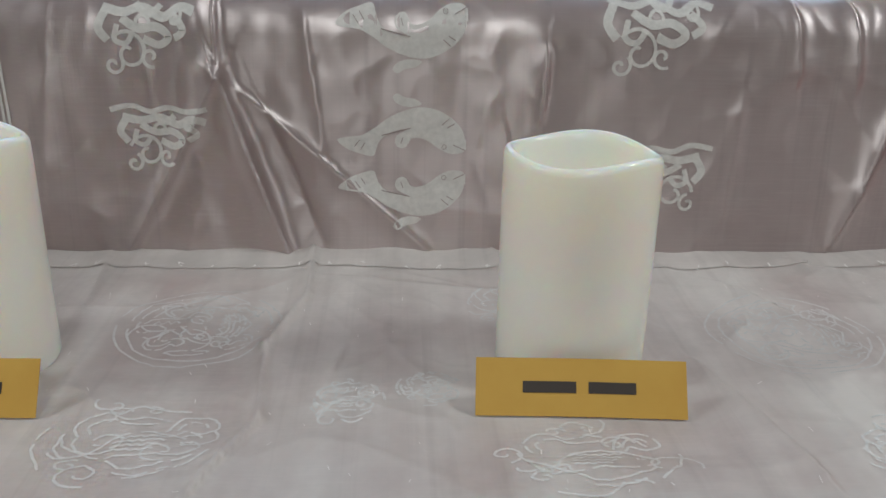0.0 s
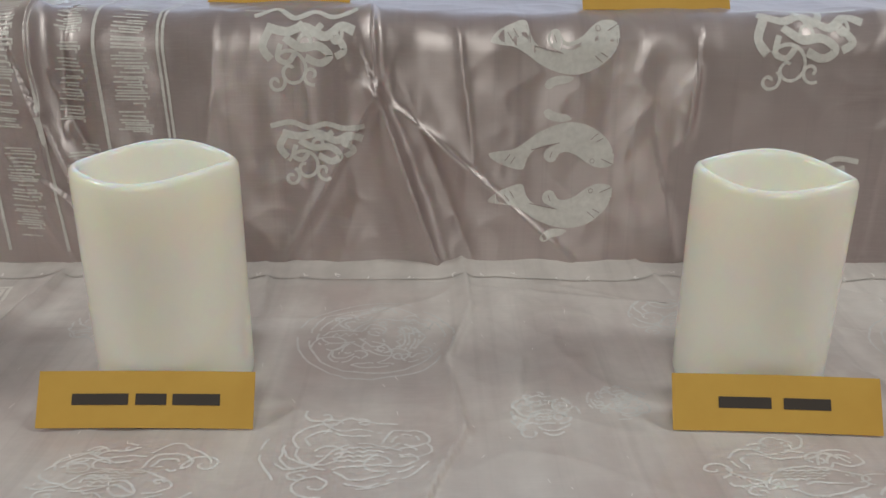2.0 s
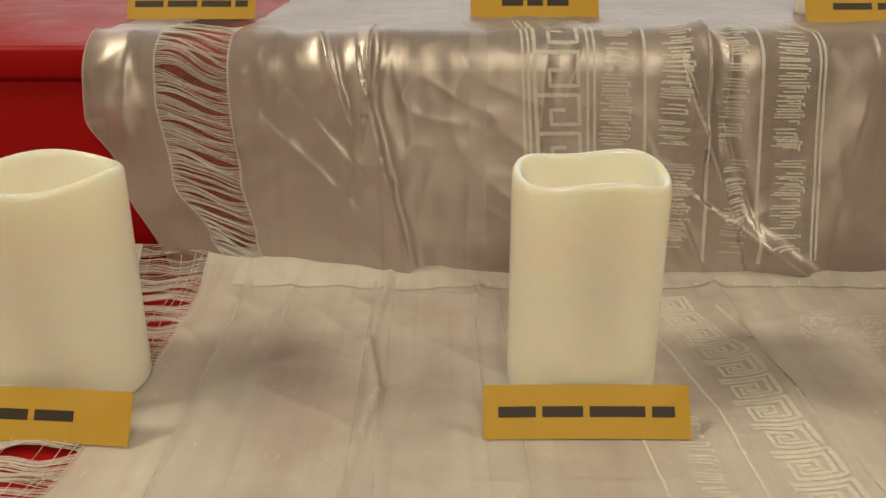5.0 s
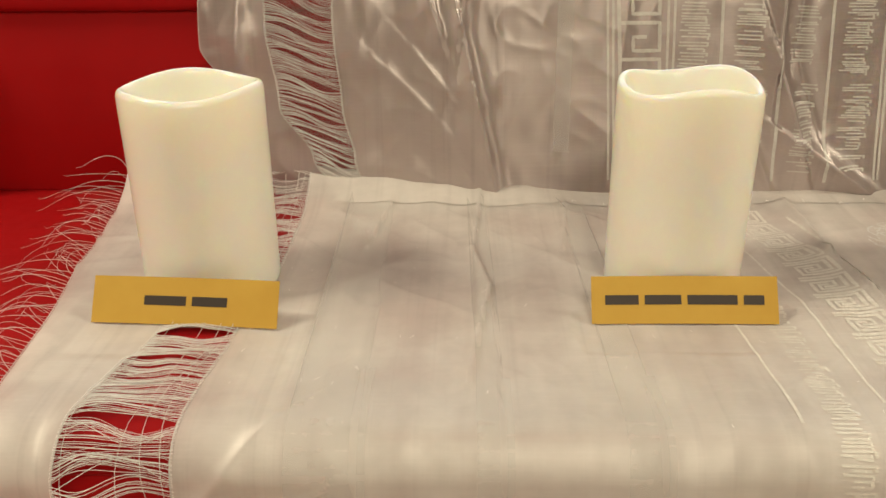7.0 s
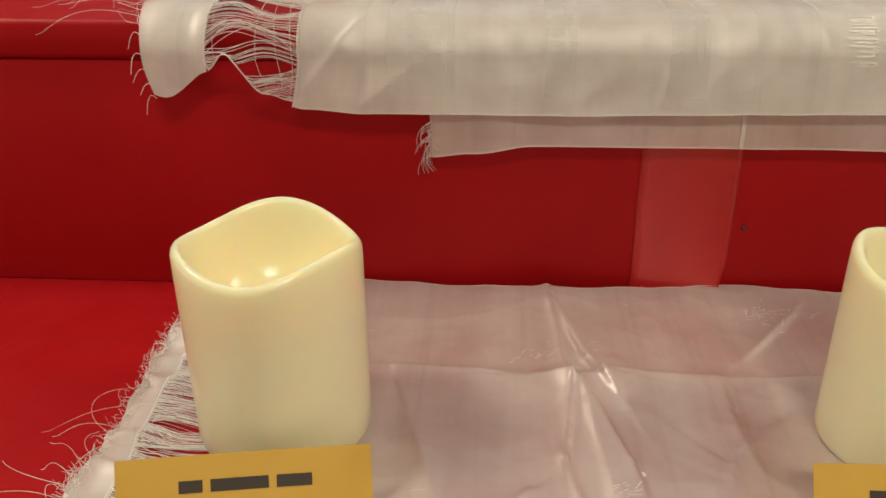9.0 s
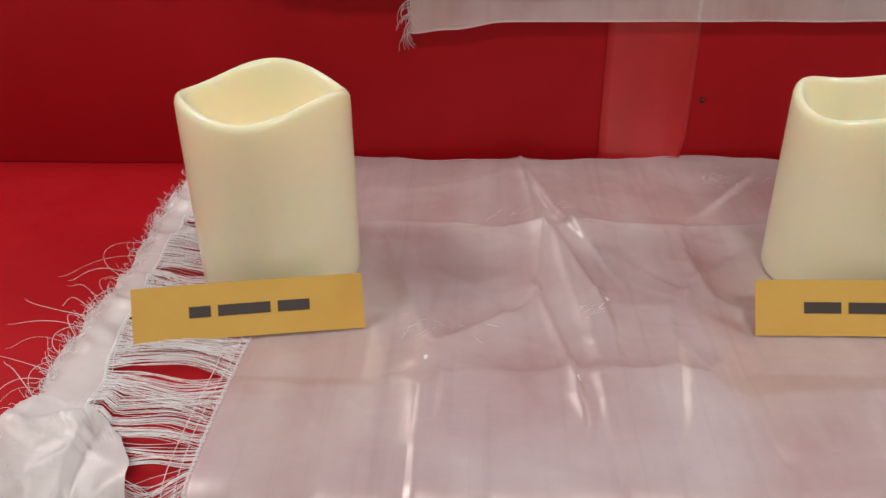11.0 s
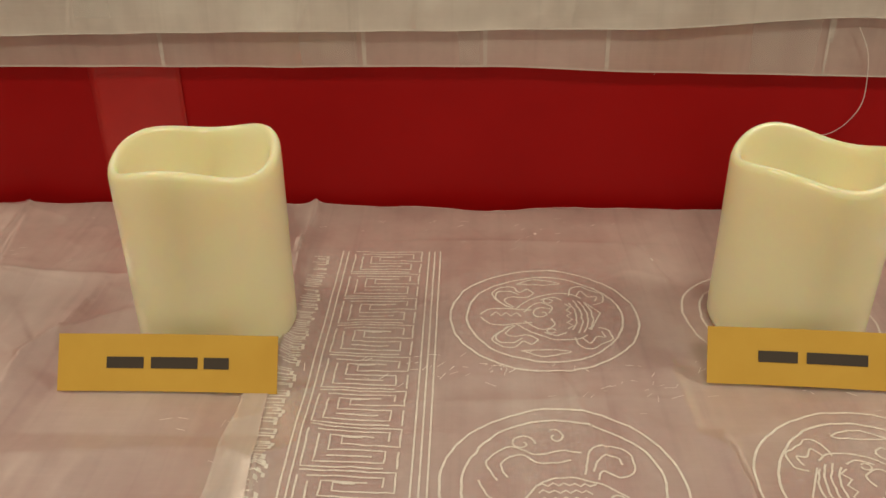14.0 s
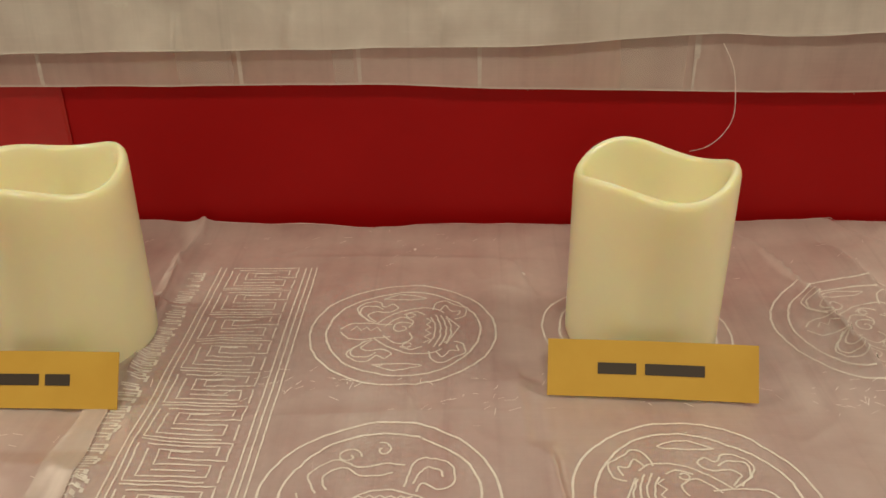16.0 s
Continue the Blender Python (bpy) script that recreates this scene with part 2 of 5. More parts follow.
# daylight of an unseen, assumed window, added for bluish sheen on the silk
day = bpy.data.lights.new("assumed_window_light", "AREA")
day.shape, day.size, day.size_y, day.energy, day.color = "RECTANGLE", 3.3, 0.85, 21.0, (0.86, 0.93, 1.0)
new("assumed_window_light", day).matrix_world = pose(-0.1, 2.26, 1.95, -90, 0, 0)


# ---------------------------------------------------------------- draped cloth
class Drape:
    """A cloth laid along a profile in y and z, read by x and by the length s along it; relief(x, s) lifts it off its support."""

    def __init__(self, profile, relief):
        self.p = [Vector((0, y, z)) for y, z in profile]
        self.s = [0.0]
        for a, b in zip(self.p, self.p[1:]):
            self.s.append(self.s[-1] + (b - a).length)
        self.relief = relief

    def base(self, s):
        ps, ss = self.p, self.s
        k = 0
        while k < len(ss) - 2 and s > ss[k + 1]:
            k += 1
        return ps[k].lerp(ps[k + 1], (s - ss[k]) / (ss[k + 1] - ss[k]))

    def at(self, x, s, lift=0.0):
        d = self.base(s + 0.003) - self.base(s - 0.003)
        n = Vector((0, d.z, -d.y)).normalized()
        q = self.base(s) + n * (self.relief(x, s) + lift)
        q.x = x
        return q

    def s_of_y(self, y):
        """Length along the level part, which runs from the back forwards."""
        return self.p[0].y - y


def rounded(y_back, z_top, y_face, z_end, r, lean=0.0, steps=10):
    """Profile: level from the back, a rounded edge, then down the face."""
    pts = [(y_back, z_top), (y_face + r, z_top)]
    for k in range(1, steps + 1):
        a = k / steps * math.pi / 2
        pts.append((y_face + r - r * math.sin(a), z_top - r + r * math.cos(a)))
    pts.append((y_face + lean, z_end))
    return pts


def crease_height(x, s, creases):
    h = 0.0
    for (xa, sa), (xb, sb), amp, w in creases:
        dx, ds = xb - xa, sb - sa
        ll = dx * dx + ds * ds
        f = max(0.0, min(1.0, ((x - xa) * dx + (s - sa) * ds) / ll))
        d = math.hypot(x - xa - f * dx, s - sa - f * ds)
        if d < w * 9:
            # a crisp edge on one side, a long slack facet on the other
            d /= w * (0.55 if (x - xa) * ds - (s - sa) * dx > 0 else 1.9)
            h += amp * math.exp(-d) * (0.45 + 0.55 * math.sin(math.pi * min(1, max(0, f * 0.8 + 0.1))))
    return h


def pressed(h, x, y, spots):
    """The cloth lies flat where a card's edge rests on it."""
    for cx, cy in spots:
        d = math.hypot(max(0.0, abs(x - cx) - 0.050), max(0.0, abs(y - cy + 0.008) - 0.018))
        h = min(h, 0.0031 + 0.22 * d)
    return h


def ripple(x, s, fx, fs, seed):
    return noise.noise(Vector((x * fx, s * fs, seed)))


def crumple(x, s, f, seed):
    """Sharp ridges like those of pressed and crushed silk, 0 to 1."""
    w = Vector((x * f * 0.5, s * f * 0.5, seed + 9.0))
    v = Vector((x * f, s * f, seed)) + Vector((noise.noise(w), noise.noise(w + Vector((5, 3, 1))), 0)) * 0.7
    return max(0.0, 1 - 2.2 * abs(noise.noise(v))) ** 2


def cloth_mesh(drape, xl, xr, s0, s1, step, name, material, parent, thick=0.0):
    """xl, xr: edges as functions of s; s0, s1: ends as functions of x."""
    xa, xb = xl(0.0), xr(0.0)
    nu = int((xb - xa) / step)
    sm = s1((xa + xb) / 2) - s0((xa + xb) / 2)
    ns = int(sm / step)
    rows = []
    for j in range(ns + 1):
        row = []
        for i in range(nu + 1):
            x = xa + (xb - xa) * i / nu
            s = s0(x) + (s1(x) - s0(x)) * j / ns
            left, right = xl(s), xr(s)
            x = left + (right - left) * i / nu
            s = s0(x) + (s1(x) - s0(x)) * j / ns
            row.append(drape.at(x, s))
        rows.append(row)
    bm = bmesh.new()
    uv = bm.loops.layers.uv.new("weave")
    vs = grid_faces(bm, rows)
    place = {v: (j / ns * sm, i * step) for j, r in enumerate(vs) for i, v in enumerate(r)}
    for f in bm.faces:
        for lp in f.loops:
            lp[uv].uv = place[lp.vert]
    return part(name, bm, material, parent)


def ribbon(bm, drape, pts, w, lift=0.00035, closed=False):
    """A woven line of half-width w along (x, s) points, on the cloth."""
    n = len(pts)
    rails = []
    for i, (x, s) in enumerate(pts):
        xa, sa = pts[(i - 1) % n] if closed or i else pts[0]
        xb, sb = pts[(i + 1) % n] if closed or i < n - 1 else pts[-1]
        dx, ds = xb - xa, sb - sa
        ln = math.hypot(dx, ds) or 1.0
        ox, os_ = -ds / ln * w, dx / ln * w
        rails.append((bm.verts.new(drape.at(x + ox, s + os_, lift)), bm.verts.new(drape.at(x - ox, s - os_, lift))))
    seq = list(zip(rails, rails[1:] + rails[:1])) if closed else list(zip(rails, rails[1:]))
    for (a, b), (c, d) in seq:
        bm.faces.new((a, b, d, c))


def fine(pts, step=0.004):
    """Points added along straight runs, so that a line follows the folds."""
    out = []
    for (xa, sa), (xb, sb) in zip(pts, pts[1:]):
        k = max(1, int(math.hypot(xb - xa, sb - sa) / step))
        out += [(xa + (xb - xa) * i / k, sa + (sb - sa) * i / k) for i in range(k)]
    return out + [pts[-1]]


def smooth_line(pts, per=8, closed=False):
    """Catmull-Rom through the points."""
    n = len(pts)
    out = []
    for i in range(n if closed else n - 1):
        p = [pts[(i + k) % n] if closed else pts[min(max(i + k, 0), n - 1)] for k in (-1, 0, 1, 2)]
        for j in range(per):
            t = j / per
            out.append(tuple(0.5 * (2 * p[1][c] + (p[2][c] - p[0][c]) * t + (2 * p[0][c] - 5 * p[1][c] + 4 * p[2][c] - p[3][c]) * t * t
                                    + (3 * p[1][c] - p[0][c] - 3 * p[2][c] + p[3][c]) * t ** 3) for c in (0, 1)))
    return out if closed else out + [pts[-1]]


def filled(bm, drape, outline, step=0.0009, lift=0.00035):
    """A woven patch inside an outline of (x, s) points, laid on the cloth in narrow columns."""
    xs = [p[0] for p in outline]
    n = max(2, int((max(xs) - min(xs)) / step))
    cols = [min(xs) + (max(xs) - min(xs)) * (k + 1e-4) / n for k in range(n + 1)]

    def cuts(x):
        c = []
        for (xa, sa), (xb, sb) in zip(outline, outline[1:] + outline[:1]):
            if (xa <= x) != (xb <= x):
                c.append(sa + (sb - sa) * (x - xa) / (xb - xa))
        return sorted(c)

    for x1, x2 in zip(cols, cols[1:]):
        c1, c2 = cuts(x1), cuts(x2)
        if len(c1) != len(c2):
            c1 = c2 = cuts((x1 + x2) / 2)
        for k in range(0, len(c1) - 1, 2):
            m = max(1, int(max(c1[k + 1] - c1[k], c2[k + 1] - c2[k]) / 0.005))
            va = [bm.verts.new(drape.at(x1, c1[k] + (c1[k + 1] - c1[k]) * i / m, lift)) for i in range(m + 1)]
            vb = [bm.verts.new(drape.at(x2, c2[k] + (c2[k + 1] - c2[k]) * i / m, lift)) for i in range(m + 1)]
            for i in range(m):
                bm.faces.new((va[i], vb[i], vb[i + 1], va[i + 1]))


# ---------------------------------------------------------------- candles and name cards
def candle(x, y, z, height, phase, tilt=0.0, radius=0.0346, wave=0.0034, lit=False, wax=None, label="ivory wax flameless pillar candle with a wavy melted rim"):
    root = tagged(new("pillar_candle"), label, "candle", group="flameless candles")
    bm = bmesh.new()
    seg = 72

    def rim(a):
        return wave * (math.cos(3 * (a - radians(phase))) + 0.35 * math.cos(2 * (a - radians(phase + 40))))

    # radius, height, share of the wave
    prof = [(radius - 0.0035, 0.0, 0), (radius - 0.001, 0.0009, 0), (radius, 0.0035, 0)]
    prof += [(radius + 0.00004 * k, 0.0035 + (height - 0.0035) * k / 8, (k / 8) ** 3) for k in range(1, 8)]
    prof += [(radius + 0.0002, height - 0.0034, 1), (radius - 0.0002, height - 0.0018, 1), (radius - 0.0010, height - 0.0006, 1), (radius - 0.0021, height, 1), (radius - 0.0032, height - 0.0005, 1),
             (radius - 0.0042, height - 0.0021, 1), (radius - 0.0051, height - 0.0058, 0.95), (radius - 0.0062, height - 0.0125, 0.85), (radius - 0.0080, height - 0.0205, 0.6),
             (radius - 0.0120, height - 0.0295, 0.2), (radius - 0.019, height - 0.0345, 0), (radius - 0.028, height - 0.0365, 0)]
    rings = []
    for r, h, f in prof:
        rings.append([bm.verts.new((r * math.cos(i * math.tau / seg), r * math.sin(i * math.tau / seg), h + f * rim(i * math.tau / seg))) for i in range(seg)])
    for a, b in zip(rings, rings[1:]):
        for i in range(seg):
            bm.faces.new((a[i], a[(i + 1) % seg], b[(i + 1) % seg], b[i]))
    bm.faces.new(rings[-1])
    bm.faces.new(rings[0][::-1])
    part("wax_body", bm, wax or IVORY, root)
    bm = bmesh.new()
    rows = []
    for r, h in ((0.0032, 0), (0.0036, 0.003), (0.0034, 0.006), (0.002, 0.0105), (0.0006, 0.0135)):
        rows.append([bm.verts.new((r * math.cos(k * math.tau / 12), r * math.sin(k * math.tau / 12), height - 0.0340 + h)) for k in range(12)])
    for a, b in zip(rows, rows[1:]):
        for k in range(12):
            bm.faces.new((a[k], a[(k + 1) % 12], b[(k + 1) % 12], b[k]))
    bm.faces.new(rows[-1])
    part("flame_tip", bm, LED if lit else (wax or IVORY), root, "small plastic flame tip inside the candle")
    root.matrix_world = pose(x, y, z, 0, 0, tilt)
    return root


def name_card(x, y, z, width, turn, words, run=0.0125, high=0.0200, label=""):
    """A stiff card leaning back on its candle; the name on it stands as plain bars, a bar for each word."""
    root = tagged(new("name_card"), label or "mustard gold name card leaning on a pillar candle", "name card", group="name cards")
    w, t = width / 2, 0.00045
    up = Vector((0, run, high))
    n = Vector((0, -high, run)).normalized()

    def on(xx, f, lift=0.0):
        bow = 0.0006 * math.sin((xx + w) / width * math.pi)
        return Vector((xx, bow, 0)) + up * f + n * lift

    bm = bmesh.new()
    front = grid_faces(bm, [[on(-w + width * k / 12, f, t) for f in (0, 0.5, 1)] for k in range(13)])
    back = grid_faces(bm, [[on(-w + width * k / 12, f) for f in (1, 0.5, 0)] for k in range(13)])
    for k in range(12):
        bm.faces.new((front[k][0], back[k][2], back[k + 1][2], front[k + 1][0]))
        bm.faces.new((front[k][2], front[k + 1][2], back[k + 1][0], back[k][0]))
    for k in (0, 12):
        for j in (0, 1):
            bm.faces.new((front[k][j], front[k][j + 1], back[k][1 - j], back[k][2 - j]))
    bmesh.ops.recalc_face_normals(bm, faces=bm.faces[:])
    part("card", bm, CARD, root, smooth=False)
    for xa, xb in words:
        bm = bmesh.new()
        grid_faces(bm, [[on(xa + (xb - xa) * k / 6, f, t + 0.0002) for f in (0.40, 0.60)] for k in range(7)])
        part("printed_bar", bm, INK, root, "dark printed bar", smooth=False)
    root.matrix_world = pose(x, y, z, 0, 0, turn)
    return root


CLOTH = 0.0036
# x, y, radius, height, turn of the rim's waves
for x, y, r, high, phase, wave in ((0.0628, 0.3565, 0.0333, 0.1010, 64, 0.0014), (-0.2025, 0.3580, 0.0343, 0.1040, 92, 0.0013), (-0.4022, 0.3560, 0.0354, 0.1108, 36, 0.0024), (-0.6520, 0.3590, 0.0360, 0.1098, 108, 0.0013)):
    candle(x, y, MID + CLOTH, high, phase, radius=r, wave=wave, wax=WHITE_WAX, label="tall off-white wax flameless pillar candle with a wavy rim")
for x, y, r, high, phase in ((-0.6215, 0.0900, 0.0373, 0.0905, 90), (-0.3564, 0.0920, 0.0355, 0.0872, 30), (-0.0940, 0.1000, 0.0345, 0.0836, 108)):
    candle(x, y, LOW + CLOTH, high, phase, radius=r, wave=0.0030, lit=x < -0.5)
for x, y, phase in ((-0.648, 0.655, 60), (-0.405, 0.655, 110), (-0.182, 0.620, 20), (0.053, 0.590, 85), (0.320, 0.590, 45)):
    candle(x, y, TOP + CLOTH + 0.002, 0.104, phase, radius=0.034, wave=0.0022, wax=WHITE_WAX, label="tall off-white wax flameless pillar candle with a wavy rim")

for x, y, width, turn, words in ((0.0593, 0.3115, 0.0865, -3.5, ((-0.024, -0.002), (0.003, 0.0225))), (-0.2045, 0.3160, 0.0905, -0.6, ((-0.031, -0.0075), (-0.0045, 0.0085), (0.011, 0.031))),
                                 (-0.4055, 0.3115, 0.0915, 0, ((-0.039, -0.0225), (-0.0195, -0.0015), (0.0015, 0.026), (0.029, 0.039))), (-0.6535, 0.3095, 0.0950, -4.2, ((-0.021, 0.0005), (0.0035, 0.0215)))):
    name_card(x, y - 0.005, MID + CLOTH + 0.0012, width, turn, words)
for x, y, width, turn, words in ((-0.6235, 0.0365, 0.0970, 9.5, ((-0.025, -0.016), (-0.013, 0.009), (0.012, 0.0255))), (-0.3645, 0.0430, 0.0915, 0, ((-0.0255, -0.010), (-0.007, 0.0125), (0.015, 0.0255))),
                                 (-0.0980, 0.0525, 0.0865, -3.3, ((-0.0225, -0.0065), (-0.003, 0.0215)))):
    name_card(x, y - 0.005, LOW + CLOTH + 0.0012, width, turn, words)
for x, y, words in ((-0.648, 0.606, ((-0.04, -0.02), (-0.017, 0.004), (0.007, 0.028), (0.031, 0.04))), (-0.405, 0.606, ((-0.023, -0.008), (-0.005, 0.006), (0.009, 0.024))),
                    (-0.182, 0.571, ((-0.027, -0.001), (0.003, 0.027))), (0.053, 0.541, ((-0.029, 0.003), (0.007, 0.03))), (0.320, 0.541, ((-0.025, 0.0), (0.004, 0.025)))):
    name_card(x, y, TOP + CLOTH + 0.002, 0.0905, 0, words)


# ---------------------------------------------------------------- woven line art, in units of a motif's half-size
def swirl(cx, cy, r, turns, a0, sense=1, n=22):
    """A scroll that winds in."""
    return [(cx + r * (1 - 0.85 * k / n) * math.cos(a0 + sense * turns * math.tau * k / n),
             cy + r * (1 - 0.85 * k / n) * math.sin(a0 + sense * turns * math.tau * k / n)) for k in range(n + 1)]


def ring(r, n=64, wob=0.0, seed=0.0, cx=0.0, cy=0.0):
    out = []
    for k in range(n):
        a = k * math.tau / n
        rr = r * (1 + wob * noise.noise(Vector((math.cos(a) * 1.5, math.sin(a) * 1.5, seed))))
        out.append((cx + rr * math.cos(a), cy + rr * math.sin(a)))
    return out


def beast_art():
    """A horned creature's mask seen from above, the same on both sides of its spine, as in the first kind of roundel."""
    half = ([(-0.70, 0.03), (-0.58, 0.15), (-0.36, 0.16), (-0.14, 0.13)], [(-0.32, 0.16), (-0.18, 0.32), (0.05, 0.46), (0.30, 0.47), (0.44, 0.38)],
            [(-0.34, 0.18), (-0.48, 0.30), (-0.57, 0.48), (-0.46, 0.62), (-0.33, 0.62), (-0.25, 0.52), (-0.16, 0.58), (-0.10, 0.48), (-0.2, 0.40), (-0.36, 0.42), (-0.43, 0.34), (-0.33, 0.2)],
            [(-0.40, 0.20), (-0.52, 0.38), (-0.50, 0.52), (-0.36, 0.54), (-0.26, 0.46)],
            [(-0.28, 0.70), (-0.08, 0.80), (0.12, 0.76), (0.22, 0.70), (-0.02, 0.68), (-0.28, 0.70)],
            [(0.30, 0.44), (0.34, 0.60), (0.46, 0.65), (0.56, 0.56), (0.68, 0.48), (0.66, 0.30), (0.56, 0.24)], [(0.38, 0.44), (0.45, 0.54), (0.52, 0.43), (0.61, 0.42), (0.58, 0.32)],
            [(-0.22, 0.10), (-0.06, 0.28), (0.10, 0.20), (0.06, 0.06)], [(-0.02, 0.34), (0.10, 0.40), (0.22, 0.34)])
    c = [smooth_line(p) for p in half]
    c += [[(u, 0.96 * -v) for u, v in ln] for ln in c]
    for u, h in ((0.34, 0.28), (0.40, 0.33), (0.46, 0.32), (0.52, 0.26)):
        c.append(smooth_line([(u - 0.06, h), (u, h * 0.4), (u, -h * 0.4), (u - 0.06, -h)]))
    c += [[(0.46, 0.30), (0.62, 0.06), (0.48, -0.28)], swirl(-0.02, 0.06, 0.13, 1.2, 0.6), ring(0.045, 12, cx=0.06, cy=0.32), ring(0.045, 12, cx=0.06, cy=-0.3)]
    c.append([(-0.58 + 0.055 * k, 0.05 + (0.04 if k % 2 else -0.04)) for k in range(7)])
    c.append([(0.26 + (0.04 if k % 2 else -0.02), 0.26 - 0.065 * k) for k in range(9)])
    return c


def fish_art():
    """A fish among scrolls, with rows of scales, as in the second kind of roundel."""
    c = [smooth_line(p) for p in (
        [(-0.4, -0.25), (-0.2, 0.05), (0.1, 0.12), (0.4, 0.0), (0.55, -0.2), (0.35, -0.34), (0.05, -0.3), (-0.25, -0.34), (-0.4, -0.25)],
        [(-0.4, -0.25), (-0.62, -0.1), (-0.7, 0.1)], [(-0.4, -0.25), (-0.64, -0.32), (-0.74, -0.2)],
        [(-0.55, 0.1), (-0.62, 0.34), (-0.4, 0.52), (-0.2, 0.4), (0.0, 0.46), (0.2, 0.42)],
        [(-0.45, 0.14), (-0.5, 0.3), (-0.34, 0.4), (-0.15, 0.3), (0.1, 0.34)],
        [(0.2, 0.16), (0.3, 0.46), (0.56, 0.46), (0.64, 0.24), (0.5, 0.12), (0.36, 0.2), (0.3, 0.1)],
        [(0.28, 0.2), (0.36, 0.36), (0.5, 0.36), (0.54, 0.26)],
        [(-0.2, -0.4), (0.0, -0.56), (0.3, -0.5), (0.5, -0.36)], [(-0.1, -0.62), (0.1, -0.7), (0.36, -0.6)])]
    for row in range(4):
        c.append([(-0.22 + 0.045 * k, 0.02 - 0.08 * row + (0.03 if k % 2 else 0.0)) for k in range(12 - row)])
    c += [swirl(-0.3, 0.56, 0.12, 1.1, 0.0), swirl(0.42, -0.12, 0.06, 1, 0), swirl(0.0, 0.64, 0.1, 1, 2.0, -1), swirl(-0.5, -0.46, 0.13, 1.2, 1.0)]
    return c


def scroll_art(rng):
    """Loose leaf and cloud scrolls of a blurred damask."""
    c = []
    for k in range(5):
        a = k * 1.26 + rng.random()
        r = 0.25 + 0.6 * rng.random()
        c.append(swirl(r * math.cos(a), r * math.sin(a), 0.12 + 0.2 * rng.random(), 0.8 + 0.6 * rng.random(), rng.random() * 6, rng.choice((-1, 1)), 16))
    for k in range(4):
        a, r = rng.random() * 6.3, 0.5 + 0.4 * rng.random()
        c.append(smooth_line([(r * math.cos(a + 0.25 * i), (r - 0.09 * i * rng.random()) * math.sin(a + 0.25 * i)) for i in range(5)], 5))
    return c


def key_fret(x0, x1, s0, s1, cell):
    """A running squared key between two lengths, one long hook a cell, alternately turned."""
    lines = []
    w = x1 - x0
    n = int((s1 - s0) / cell)
    for k in range(n):
        a = s0 + k * cell
        f = [(0, 0.0), (1, 0.0), (1, 0.82), (0.18, 0.82), (0.18, 0.3), (0.66, 0.3), (0.66, 0.55), (0.4, 0.55)]
        g = [(0.0, 0.14), (0.86, 0.14), (0.86, 0.68), (0.32, 0.68), (0.32, 0.43), (0.54, 0.43)]
        for path in (f, g):
            lines.append(fine([(x0 + (u if k % 2 else u) * w, a + v * cell) for u, v in path], 0.003))
    return lines


HOOKS = ([(0.0, 0.0), (0.0, 1.0)], [(0.0, 0.0), (1.0, 0.0), (1.0, 0.76), (0.34, 0.76), (0.34, 0.38), (0.68, 0.38)])


def broken(pts, rng, keep=0.86):
    """Splits a line where the weave has worn, leaving short gaps."""
    runs, cur = [], []
    for p in pts:
        if rng.random() < (1 - keep) * 0.5 and len(cur) > 5:
            runs.append(cur)
            cur = []
        else:
            cur.append(p)
    return runs + ([cur] if len(cur) > 1 else [])


def woven(name, drape, lines, width, material, parent, label="", rng=None, jit=0.0, lift=0.00035):
    bm = bmesh.new()
    for ln in lines:
        if jit:
            ln = [(x + jit * noise.noise(Vector((x * 300, s * 300, 0.5))), s + jit * noise.noise(Vector((x * 300, s * 300, 7.5)))) for x, s in ln]
        for run in (broken(ln, rng) if rng else [ln]):
            if len(run) > 1:
                ribbon(bm, drape, run, width, lift)
    return part(name, bm, material, parent, label)


def placed(art, x, s, rx, rs, turn=0.0):
    c, d = math.cos(turn), math.sin(turn)
    return [[(x + rx * (u * c - v * d), s - rs * (u * d + v * c)) for u, v in ln] for ln in art]


def script_bars(bm, drape, x0, x1, s0, s1, rng, lift=0.00035, width=0.00048):
    """A column of illegible woven writing, as plain bars hung on a common line."""
    s = s0
    while s < s1:
        s += 0.0011 + 0.0016 * rng.random()
        if rng.random() < 0.10:
            s += 0.0025
        a = x0 + (x1 - x0) * rng.choice((0.0, 0.12, 0.35, 0.5)) * rng.random()
        b = x1 - (x1 - x0) * 0.25 * rng.random()
        ribbon(bm, drape, fine([(a, s), (b, s + 0.0006 * rng.random())], 0.003), width, lift)
        if rng.random() < 0.45:
            ribbon(bm, drape, [(b, s), (b, s + 0.0022)], 0.0007, lift)


